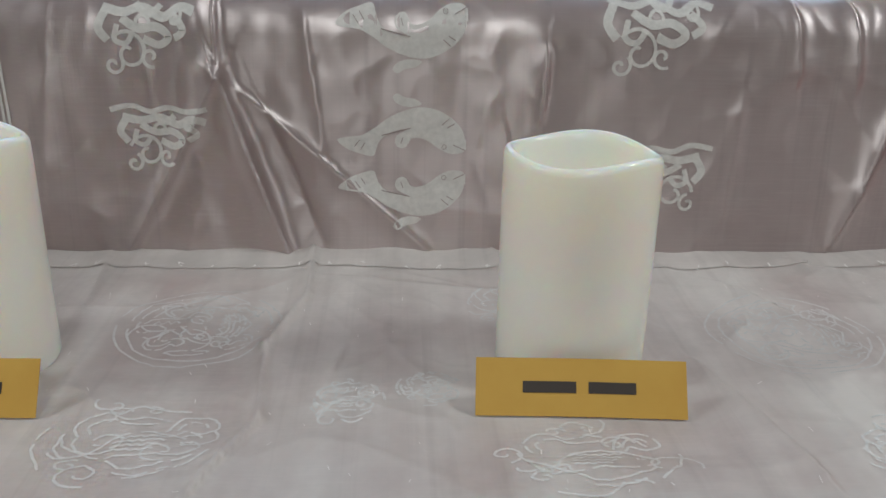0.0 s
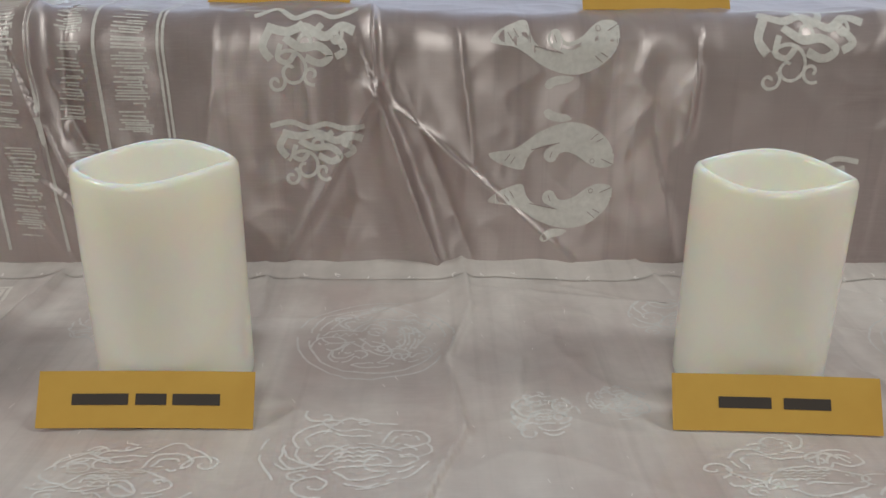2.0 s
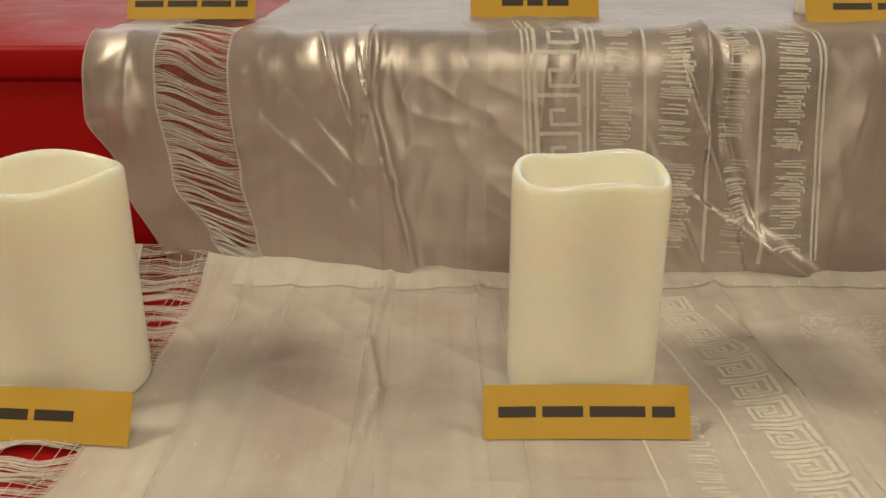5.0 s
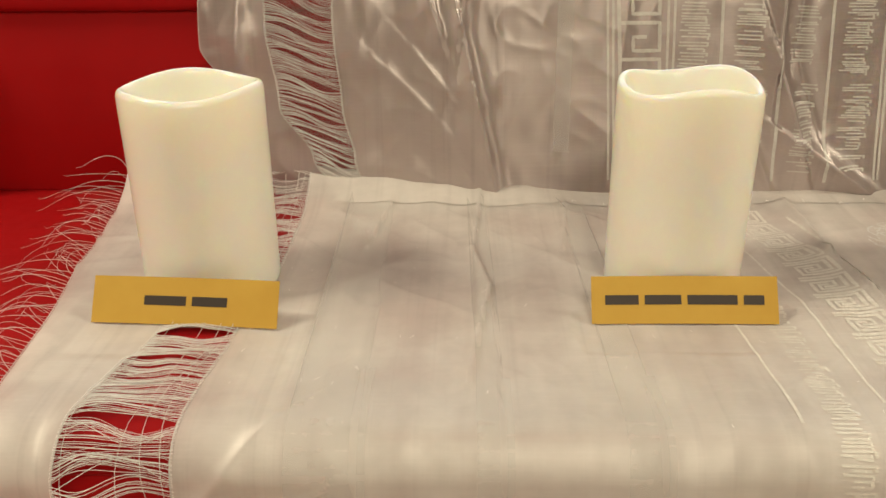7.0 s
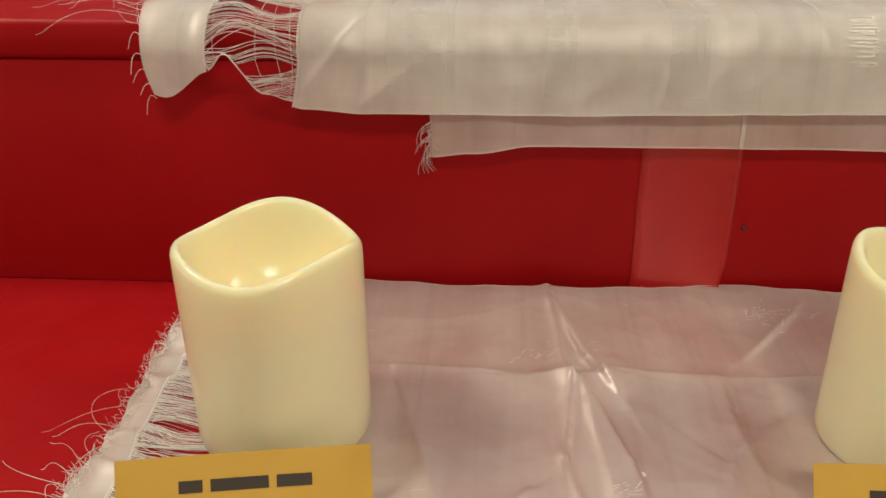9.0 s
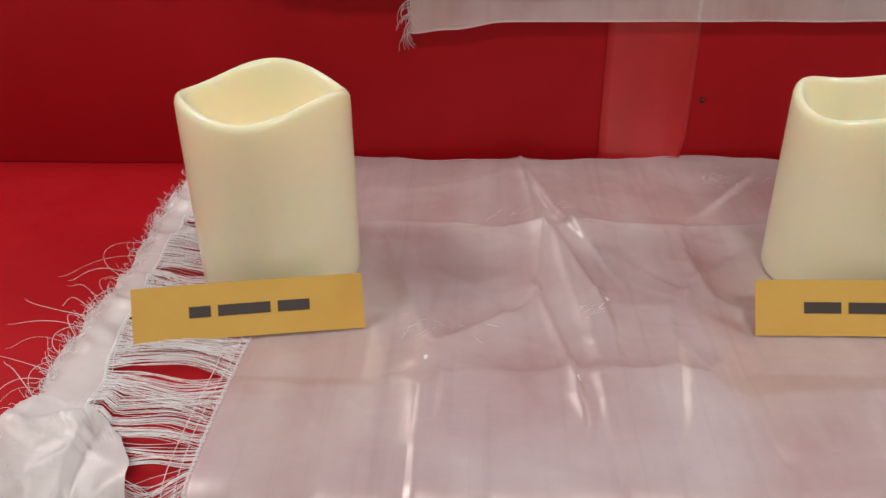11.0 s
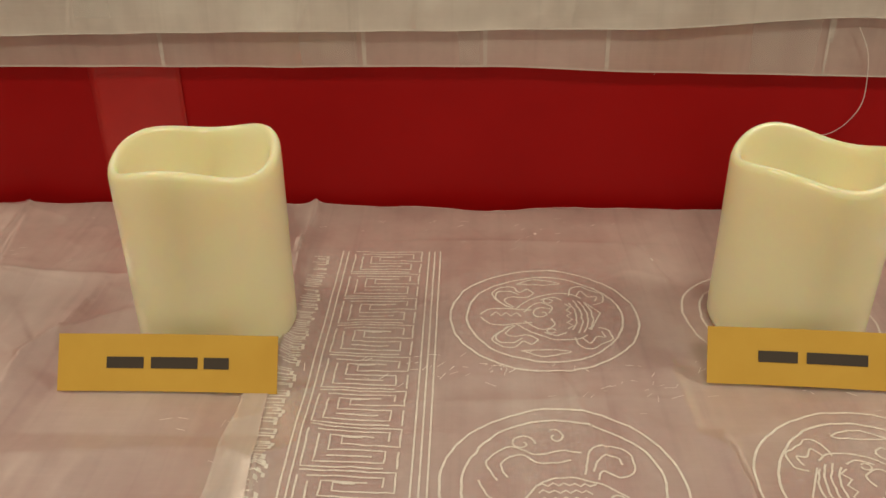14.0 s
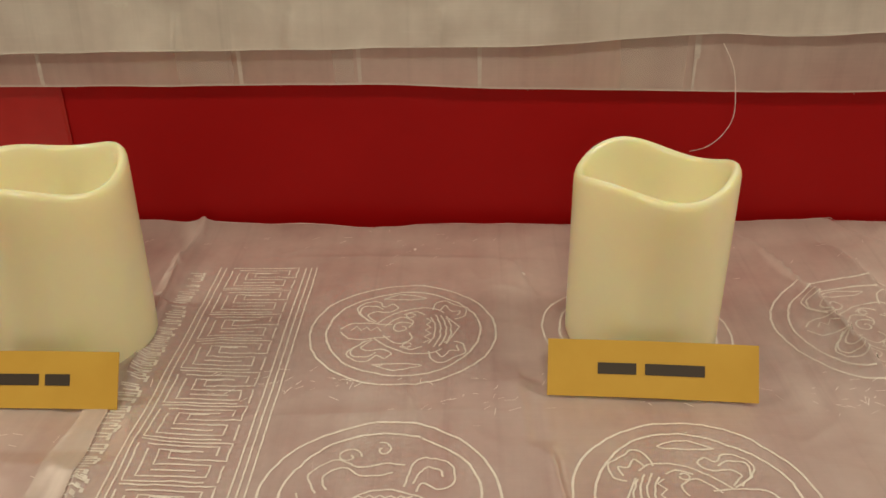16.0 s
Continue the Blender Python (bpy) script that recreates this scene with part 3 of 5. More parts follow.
def loose_threads(name, drape, left, right, s0, s1, count, parent, rng, lift=0.0015, wild=0.004, radius=0.00019, clump=0.0, slope=0.0, bundles=60, limit=None):
    """Weft threads bared across a gap in the warp, drawn together into silky bundles with slits between."""
    bm = bmesh.new()
    ends = sorted(s0 + (s1 - s0) * (k + rng.uniform(-0.8, 0.8)) / bundles for k in range(bundles + 1))
    waves = [(rng.uniform(-1, 1) * clump, rng.uniform(-0.5, 0.5) * clump, rng.uniform(0.25, 0.75), rng.uniform(0.2, 1.0)) for _ in range(bundles)]
    for b in range(bundles):
        sa, sb = ends[b], ends[b + 1]
        bend, twist, knot, high = waves[b]
        n = max(3, round(count * (sb - sa) / (s1 - s0)))
        for k in range(n):
            own = sa + (sb - sa) * (k + rng.random()) / n
            waist = sa + (sb - sa) * (0.5 + 0.30 * (own - (sa + sb) / 2) / (sb - sa))
            pull = (1.15 - high) * rng.uniform(0.4, 1.1)
            stray = rng.gauss(0, 0.25) * wild if rng.random() < 0.3 else 0.0
            up = lift * high * rng.uniform(0.6, 1.1)
            far = min(s1, own + slope + rng.gauss(0, 0.05) * wild)
            xa, xb = left(own), right(far)
            pts = []
            for i in range(15):
                f = i / 14
                m = math.sin(math.pi * f)
                gather = pull * math.sin(math.pi * f ** (0.75 + 0.5 * knot)) ** 0.8
                s = own + (far - own) * (f * f * (3 - 2 * f)) + (waist - own) * gather + m * (bend + stray) + twist * math.sin(math.tau * f) * m
                x = xa + (xb - xa) * f
                pts.append(drape.at(x, min(s, limit(x) if limit else s1 + 0.001), 0.0003 + up * m))
            tube(bm, pts, radius * rng.uniform(0.7, 1.35), 3)
    return tagged(part(name, bm, FRAY, parent, "bared silky weft threads", smooth=True), kind="stuff")


def fringe(name, roots, parent, rng, length, rise=0.004, droop=0.0, floor=None, spread=0.5, radius=0.00017):
    """Loose thread ends that curl away from a cut edge to the left."""
    bm = bmesh.new()
    for p in roots:
        ln = length * rng.uniform(0.35, 1.25)
        a = math.pi + rng.gauss(0, spread)
        bend = rng.gauss(0, 1.4)
        up = rng.uniform(0.2, 1.0) * rise
        pts, q = [], p.copy()
        for i in range(13):
            f = i / 12
            z = p.z + up * math.sin(math.pi * min(1, f * 1.1)) - droop * ln * f * f
            if floor is not None:
                z = max(z, floor + 0.0004)
            pts.append(Vector((q.x, q.y, z)))
            q += Vector((math.cos(a + bend * f), math.sin(a + bend * f), 0)) * (ln / 12)
        tube(bm, pts, radius * rng.uniform(0.7, 1.3), 3)
    return tagged(part(name, bm, FRAY, parent, "long frayed thread ends"), kind="stuff")


def cut_edge(name, drape, edge, material, parent, rng, width=0.00032):
    """The whitish turned selvage of a cloth, with short whiskers."""
    bm = bmesh.new()
    ribbon(bm, drape, edge, width, 0.0007)
    for k in range(0, len(edge) - 1, 2):
        if rng.random() < 0.35:
            x, s = edge[k]
            ribbon(bm, drape, [(x, s), (x + rng.uniform(-0.001, 0.001), s + rng.uniform(-0.0016, 0.0016))], 0.00012, 0.0009)
    return part(name, bm, material, parent)


# ---------------------------------------------------------------- the scarf over the top step
UP = Drape(rounded(0.80, TOP + 0.003, 0.507, MID + 0.004, 0.021, -0.008), None)
S_ARC, S_FACE, S_END = UP.s[1], UP.s[-2], UP.s[-1]


def up_s(z):
    """Length along the top scarf of a height on its face."""
    r, zc = 0.021, TOP + 0.003 - 0.021
    return S_FACE + (zc - z) if z < zc else S_ARC + r * math.acos(max(-1.0, min(1.0, (z - zc) / r)))


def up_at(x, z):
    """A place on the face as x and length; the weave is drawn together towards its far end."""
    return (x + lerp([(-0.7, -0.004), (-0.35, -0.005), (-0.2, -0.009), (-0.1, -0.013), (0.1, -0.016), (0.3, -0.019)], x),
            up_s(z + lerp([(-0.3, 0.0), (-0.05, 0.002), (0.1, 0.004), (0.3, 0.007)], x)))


def up_x(x):
    return up_at(x, 1.0)[0]


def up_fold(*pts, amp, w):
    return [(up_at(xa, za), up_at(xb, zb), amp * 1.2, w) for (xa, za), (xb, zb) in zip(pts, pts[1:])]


UP_FOLDS = (up_fold((-0.106, 1.104), (-0.103, 1.062), amp=0.0046, w=0.0042) + up_fold((-0.103, 1.062), (-0.067, 0.957), amp=0.0105, w=0.0056)
            + up_fold((-0.103, 1.062), (-0.165, 0.957), amp=0.0048, w=0.0046) + up_fold((-0.103, 1.062), (-0.041, 1.010), (0.018, 0.957), amp=0.0026, w=0.0042)
            + up_fold((-0.080, 1.045), (-0.046, 0.962), amp=-0.0030, w=0.007) + up_fold((-0.055, 1.095), (-0.045, 1.02), amp=0.0012, w=0.003)
            + up_fold((-0.539, 1.104), (-0.524, 1.066), amp=0.0046, w=0.0050) + up_fold((-0.507, 1.104), (-0.511, 1.075), (-0.499, 1.02), (-0.486, 0.957), amp=0.0075, w=0.0070)
            + up_fold((-0.545, 1.06), (-0.52, 1.03), amp=0.0016, w=0.006) + up_fold((-0.56, 1.045), (-0.53, 1.015), amp=0.0014, w=0.006)
            + up_fold((-0.306, 1.104), (-0.304, 1.051), (-0.282, 0.995), (-0.226, 0.957), amp=0.0120, w=0.0095)
            + up_fold((-0.288, 1.10), (-0.291, 1.055), (-0.268, 1.00), amp=-0.0036, w=0.008) + up_fold((-0.33, 1.03), (-0.296, 0.957), amp=0.0022, w=0.006)
            + up_fold((-0.20, 1.09), (-0.21, 1.01), amp=0.0014, w=0.010) + up_fold((0.087, 1.075), (0.084, 1.035), amp=0.0040, w=0.0038)
            + up_fold((0.072, 1.0), (0.082, 0.96), amp=0.0034, w=0.009) + up_fold((0.232, 1.104), (0.238, 1.06), amp=0.0032, w=0.0042)
            + up_fold((0.268, 1.10), (0.274, 1.055), amp=0.0028, w=0.0045) + up_fold((0.300, 1.04), (0.284, 0.99), (0.272, 0.957), amp=0.0052, w=0.0046)
            + up_fold((0.206, 1.05), (0.20, 0.96), amp=0.0018, w=0.009) + up_fold((0.40, 1.10), (0.37, 0.957), amp=0.0042, w=0.006)
            + up_fold((-0.655, 1.10), (-0.662, 1.04), amp=0.0026, w=0.009) + up_fold((-0.40, 1.104), (-0.41, 1.0), amp=0.0016, w=0.012))


def up_relief(x, s):
    h = 0.0030 + 0.0014 * ripple(x, s, 9, 12, 3.1) + 0.0021 * ripple(x, s, 27, 9, 8.2) + 0.0005 * ripple(x, s, 85, 55, 1.7)
    h += 0.0006 * abs(ripple(x, s, 55, 40, 9.4)) * (1 if x < -0.5 else 0.4)
    h += 0.0011 * crumple(x, s, 10, 2.0) + 0.0006 * crumple(x, s, 31, 5.0) + (0.0012 * max(0.0, min(1.0, (-0.45 - x) / 0.06)) * crumple(x, s, 22, 3.3)) + 0.0016 * max(0.0, 1 - abs(s - S_FACE + 0.015) / 0.05) * ripple(x, s, 22, 6, 6.0)
    return max(0.0012, h + crease_height(x, s, UP_FOLDS))


UP.relief = up_relief


def up_left(s):
    return lerp([(S_ARC, -0.680), (up_s(1.06), -0.684), (up_s(1.03), -0.668), (S_END, -0.641)], s) - 0.004


def up_gap_l(s):
    return lerp([(S_ARC, -0.638), (up_s(1.073), -0.640), (up_s(1.02), -0.634), (up_s(0.984), -0.613), (S_END, -0.598)], s) - 0.004


def up_gap_r(s):
    return lerp([(S_ARC, -0.594), (up_s(1.073), -0.596), (up_s(1.02), -0.592), (up_s(0.984), -0.585), (S_END, -0.579)], s) - 0.004


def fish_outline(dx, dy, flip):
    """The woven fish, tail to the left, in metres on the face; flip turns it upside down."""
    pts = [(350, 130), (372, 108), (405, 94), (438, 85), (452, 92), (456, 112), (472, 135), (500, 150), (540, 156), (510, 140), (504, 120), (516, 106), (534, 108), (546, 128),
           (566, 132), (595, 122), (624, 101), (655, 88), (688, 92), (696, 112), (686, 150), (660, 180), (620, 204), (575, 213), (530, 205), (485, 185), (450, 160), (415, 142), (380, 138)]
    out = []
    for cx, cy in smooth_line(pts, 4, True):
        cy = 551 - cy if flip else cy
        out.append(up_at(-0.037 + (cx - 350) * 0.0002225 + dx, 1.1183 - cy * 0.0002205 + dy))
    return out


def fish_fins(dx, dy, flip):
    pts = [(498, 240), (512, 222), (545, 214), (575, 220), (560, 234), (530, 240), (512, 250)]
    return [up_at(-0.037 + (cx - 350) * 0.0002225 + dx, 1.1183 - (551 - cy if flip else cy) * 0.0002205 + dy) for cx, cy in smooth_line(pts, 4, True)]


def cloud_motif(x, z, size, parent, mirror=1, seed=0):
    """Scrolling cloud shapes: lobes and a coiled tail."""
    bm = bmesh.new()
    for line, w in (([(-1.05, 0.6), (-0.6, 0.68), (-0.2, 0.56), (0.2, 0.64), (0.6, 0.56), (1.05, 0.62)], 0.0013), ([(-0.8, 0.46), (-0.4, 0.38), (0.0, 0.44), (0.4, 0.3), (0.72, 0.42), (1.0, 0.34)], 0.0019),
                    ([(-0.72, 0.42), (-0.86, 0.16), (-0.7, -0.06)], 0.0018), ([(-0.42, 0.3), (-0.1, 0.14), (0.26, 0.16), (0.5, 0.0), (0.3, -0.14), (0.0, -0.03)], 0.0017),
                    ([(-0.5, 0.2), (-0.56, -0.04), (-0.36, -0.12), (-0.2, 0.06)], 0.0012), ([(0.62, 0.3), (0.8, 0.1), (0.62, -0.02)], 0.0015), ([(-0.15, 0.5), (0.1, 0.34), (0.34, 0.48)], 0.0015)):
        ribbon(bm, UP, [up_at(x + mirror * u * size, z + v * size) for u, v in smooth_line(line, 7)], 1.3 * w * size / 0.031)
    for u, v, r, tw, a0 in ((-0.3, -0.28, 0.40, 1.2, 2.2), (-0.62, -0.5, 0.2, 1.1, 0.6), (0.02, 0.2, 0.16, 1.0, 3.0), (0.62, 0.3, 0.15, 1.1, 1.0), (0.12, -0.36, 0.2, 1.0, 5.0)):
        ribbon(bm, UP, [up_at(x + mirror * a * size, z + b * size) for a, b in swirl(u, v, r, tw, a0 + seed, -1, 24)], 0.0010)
    return part("cloud_motif", bm, MOTIF, parent, "matte woven cloud scroll")


def upper_scarf():
    rng = random.Random(4)
    root = tagged(new("upper_scarf"), "shiny white brocade satin scarf creased over the top red step", "scarf", group="draped scarves")
    end = lambda x: S_END - 0.0015 * ripple(x, 0, 20, 1, 2.0)
    cloth_mesh(UP, up_gap_r, lambda s: 0.44, lambda x: 0.0, end, 0.0015, "satin_cloth", SATIN, root)
    cloth_mesh(UP, up_left, up_gap_l, lambda x: 0.0, end, 0.0020, "satin_end", SATIN, root)
    loose_threads("bared_weft", UP, lambda s: up_gap_l(s) - 0.001, lambda s: up_gap_r(s) + 0.001, S_ARC - 0.03, S_END, 330, root, rng, 0.0016, 0.003, 0.00019, 0.0024, 0.014, 52)
    cloth_mesh(UP, up_gap_l, up_gap_r, lambda x: S_ARC - 0.08, lambda x: end(x) - 0.001, 0.004, "thinned_weave", THIN, root)
    for edge in (up_left, up_gap_l, up_gap_r):
        cut_edge("frayed_selvage", UP, [(edge(s), s) for s in np.linspace(S_ARC - 0.02, S_END, 60)], HEM, root, rng)
    # pale stripe, key border and columns of writing near the end of the scarf
    bm = bmesh.new()
    filled(bm, UP, [(-0.457, S_ARC - 0.05), (-0.445, S_ARC - 0.05), (-0.4425, S_END - 0.03), (-0.454, S_END - 0.03)], 0.003)
    part("pale_stripe", bm, STRIPE, root)
    bm = bmesh.new()
    for x in (-0.4225, -0.4190, -0.3835, -0.3795, -0.3495, -0.3125, -0.2785, -0.2430, -0.2400):
        ribbon(bm, UP, fine([(x, S_ARC - 0.06), (x + 0.001, S_ARC + 0.03), (x + 0.008, S_END - 0.01)], 0.003), 0.0010 if x in (-0.3495, -0.3125, -0.2785) else 0.0008)
    part("border_line", bm, MOTIF, root)
    bm = bmesh.new()
    for k in range(9):
        a = S_ARC - 0.050 + k * 0.0235
        for path in HOOKS:
            ln = [p for p in fine([(-0.4145 + 0.0262 * u, a + 0.0235 * v) for u, v in path], 0.0026) if p[1] < S_END - 0.015]
            ribbon(bm, UP, [(x + max(0, s - S_ARC - 0.03) * 0.08, s) for x, s in ln], 0.0012)
    part("key_border", bm, MOTIF, root, "matte woven squared key border")
    for xa, xb in ((-0.374, -0.355), (-0.339, -0.320), (-0.301, -0.285), (-0.268, -0.248)):
        bm = bmesh.new()
        script_bars(bm, UP, xa, xb, S_ARC - 0.02, up_s(1.045 + rng.uniform(-0.004, 0.004)), rng)
        script_bars(bm, UP, xa + 0.004, xb + 0.005, up_s(1.034), up_s(0.978), rng)
        tagged(part("woven_writing", bm, MOTIF, root, "column of illegible woven writing as bars"), kind="stuff")
    for dx, dy, flip in ((0, 0, False), (0, 0, True), (0, -0.0926, False), (0.335, 0, False), (0.335, 0, True)):
        bm = bmesh.new()
        filled(bm, UP, fish_outline(dx, dy, flip))
        filled(bm, UP, fish_fins(dx, dy, flip))
        fish = part("fish_motif", bm, MOTIF, root, "matte woven leaping fish")
        bm = bmesh.new()
        for cx, cy, r in ((637, 107, 6),):
            yy = 551 - cy if flip else cy
            ribbon(bm, UP, [up_at(-0.037 + (cx - 350 + r * math.cos(a)) * 0.0002225 + dx, 1.1183 - (yy + r * math.sin(a)) * 0.0002205 + dy) for a in np.linspace(0, math.tau, 12)], 0.0002, 0.0010)
        for a, b in (((630, 165), (650, 182)), ((645, 158), (664, 168)), ((662, 112), (692, 98)), ((396, 112), (410, 130)), ((412, 104), (424, 122)), ((520, 118), (526, 134)), ((468, 140), (545, 158))):
            ribbon(bm, UP, [up_at(-0.037 + (c[0] - 350) * 0.0002225 + dx, 1.1183 - (551 - c[1] if flip else c[1]) * 0.0002205 + dy) for c in (a, b)], 0.00025, 0.0010)
        part("fish_detail", bm, GAP, fish)
    cloud_motif(-0.146, 1.083, 0.030, root, 1, 0.0)
    cloud_motif(-0.140, 1.026, 0.028, root, 1, 0.6)
    cloud_motif(0.150, 1.084, 0.034, root, 1, 0.3)
    cloud_motif(0.158, 1.000, 0.030, root, -1, 0.9)
    bm = bmesh.new()
    ribbon(bm, UP, fine([up_at(-0.184, 1.1030), up_at(-0.165, 1.1030)], 0.003), 0.0005)
    part("spear_line", bm, MOTIF, root)
    return root


# ---------------------------------------------------------------- the scarf on the middle step
MIDC = Drape(rounded(0.503, MID + 0.001, 0.2105, 0.880, 0.018, -0.006), None)
M_FACE = MIDC.s[-2]


def mid_y(y):
    return 0.503 - y


def mid_z(z):
    return M_FACE + (MID + 0.001 - 0.018 - z)


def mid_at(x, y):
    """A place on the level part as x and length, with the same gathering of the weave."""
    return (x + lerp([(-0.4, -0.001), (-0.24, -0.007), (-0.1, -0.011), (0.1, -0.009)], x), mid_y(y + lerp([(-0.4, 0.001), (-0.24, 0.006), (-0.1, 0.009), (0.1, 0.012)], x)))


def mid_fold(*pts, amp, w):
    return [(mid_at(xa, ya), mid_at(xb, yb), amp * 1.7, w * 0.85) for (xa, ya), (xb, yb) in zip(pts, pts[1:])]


MID_FOLDS = (mid_fold((-0.501, 0.498), (-0.507, 0.396), (-0.499, 0.348), (-0.511, 0.25), amp=0.0022, w=0.0028)
             + mid_fold((-0.445, 0.47), (-0.455, 0.40), amp=0.0020, w=0.0040) + mid_fold((-0.47, 0.46), (-0.43, 0.445), amp=0.0022, w=0.0060)
             + mid_fold((-0.296, 0.468), (-0.300, 0.38), (-0.290, 0.25), amp=0.0042, w=0.0050) + mid_fold((-0.56, 0.48), (-0.57, 0.40), amp=0.0014, w=0.004)
             + mid_fold((-0.055, 0.50), (-0.052, 0.42), (-0.066, 0.36), (-0.060, 0.30), (-0.08, 0.24), amp=0.0026, w=0.0028)
             + mid_fold((0.05, 0.49), (0.062, 0.44), amp=0.0016, w=0.003) + mid_fold((-0.175, 0.48), (-0.165, 0.41), amp=0.0020, w=0.006)
             + mid_fold((-0.02, 0.44), (0.12, 0.40), amp=0.0022, w=0.014) + mid_fold((0.15, 0.46), (0.20, 0.39), amp=0.0020, w=0.005)
             + mid_fold((0.13, 0.34), (0.15, 0.25), amp=0.0020, w=0.004) + mid_fold((-0.03, 0.36), (-0.035, 0.33), amp=0.0012, w=0.003)
             + mid_fold((-0.24, 0.40), (-0.12, 0.405), amp=0.0012, w=0.012) + mid_fold((-0.16, 0.31), (-0.21, 0.24), amp=0.0016, w=0.006)
             + mid_fold((0.22, 0.47), (0.30, 0.40), amp=0.003, w=0.006) + mid_fold((0.24, 0.35), (0.28, 0.24), amp=0.003, w=0.005)
             + [((-0.645, mid_z(0.905)), (-0.585, mid_y(0.235)), 0.0020, 0.006), ((-0.60, mid_z(0.915)), (-0.575, mid_z(0.935)), 0.0018, 0.005)]
             + [((x, mid_z(0.915)), (x + 0.002, mid_z(0.930)), 0.0014, 0.0016) for x in (-0.60, -0.512, -0.452, -0.33, -0.27, -0.19)])


def mid_relief(x, s):
    h = 0.0022 + 0.0010 * ripple(x, s, 9, 12, 5.1) + 0.0008 * ripple(x, s, 26, 22, 2.2) + 0.00035 * ripple(x, s, 95, 70, 6.3)
    if s < 0.05 and x < -0.40:
        h += lerp([(-0.66, 0.0175), (-0.626, 0.0170), (-0.545, 0.0095), (-0.488, 0.005), (-0.42, 0.0)], x) * (1 - s / 0.05) ** 2
    if s < 0.05:
        h += 0.0012 * (1 - s / 0.05)
    # the buckled corner beside the bared band
    if s > 0.25 and x < -0.60:
        f = min(1.0, (s - 0.25) / 0.05)
        h += f * (0.011 * math.exp(-((x + 0.664) / 0.016) ** 2) + 0.004 * math.exp(-((x + 0.70) / 0.02) ** 2))
    h += 0.0010 * max(0.0, min(1.0, (-0.685 - x) / 0.03)) * (1 + ripple(x, s, 30, 30, 4.4))
    calm = 1 - 0.6 * max(0.0, min(1.0, (s - 0.262) / 0.03))
    h += calm * (0.0024 * crumple(x, s, 7, 4.0) + 0.0012 * crumple(x, s, 17, 6.0) + 0.0003 * crumple(x, s, 41, 1.0))
    h = pressed(h + crease_height(x, s, MID_FOLDS), x, 0.503 - s, ((0.059, 0.3065), (-0.2045, 0.311), (-0.4055, 0.3065), (-0.6535, 0.3045)))
    return max(0.0008, h)


MIDC.relief = mid_relief


def mid_hem(x):
    z = lerp([(-0.714, 0.921), (-0.70, 0.9175), (-0.676, 0.931), (-0.666, 0.939), (-0.648, 0.919), (-0.63, 0.9115), (-0.60, 0.9095), (-0.523, 0.9095), (-0.335, 0.912), (-0.16, 0.9135), (-0.04, 0.9195),
              (-0.01, 0.918), (0.05, 0.920), (0.6, 0.915)], x)
    return mid_z(z + 0.0006 * ripple(x, 0, 30, 1, 1.0))


def mid_left(s):
    return lerp([(0.0, -0.748), (mid_y(0.396), -0.737), (mid_y(0.288), -0.722), (M_FACE, -0.710), (M_FACE + 0.03, -0.703)], s)


def mid_gap_l(s):
    return lerp([(0.0, -0.664), (mid_y(0.40), -0.660), (mid_y(0.304), -0.664), (mid_y(0.243), -0.675), (M_FACE, -0.677), (M_FACE + 0.02, -0.664)], s)


def mid_gap_r(s):
    return lerp([(0.0, -0.620), (mid_y(0.386), -0.619), (mid_y(0.304), -0.626), (mid_y(0.243), -0.631), (M_FACE, -0.632), (M_FACE + 0.03, -0.636)], s)


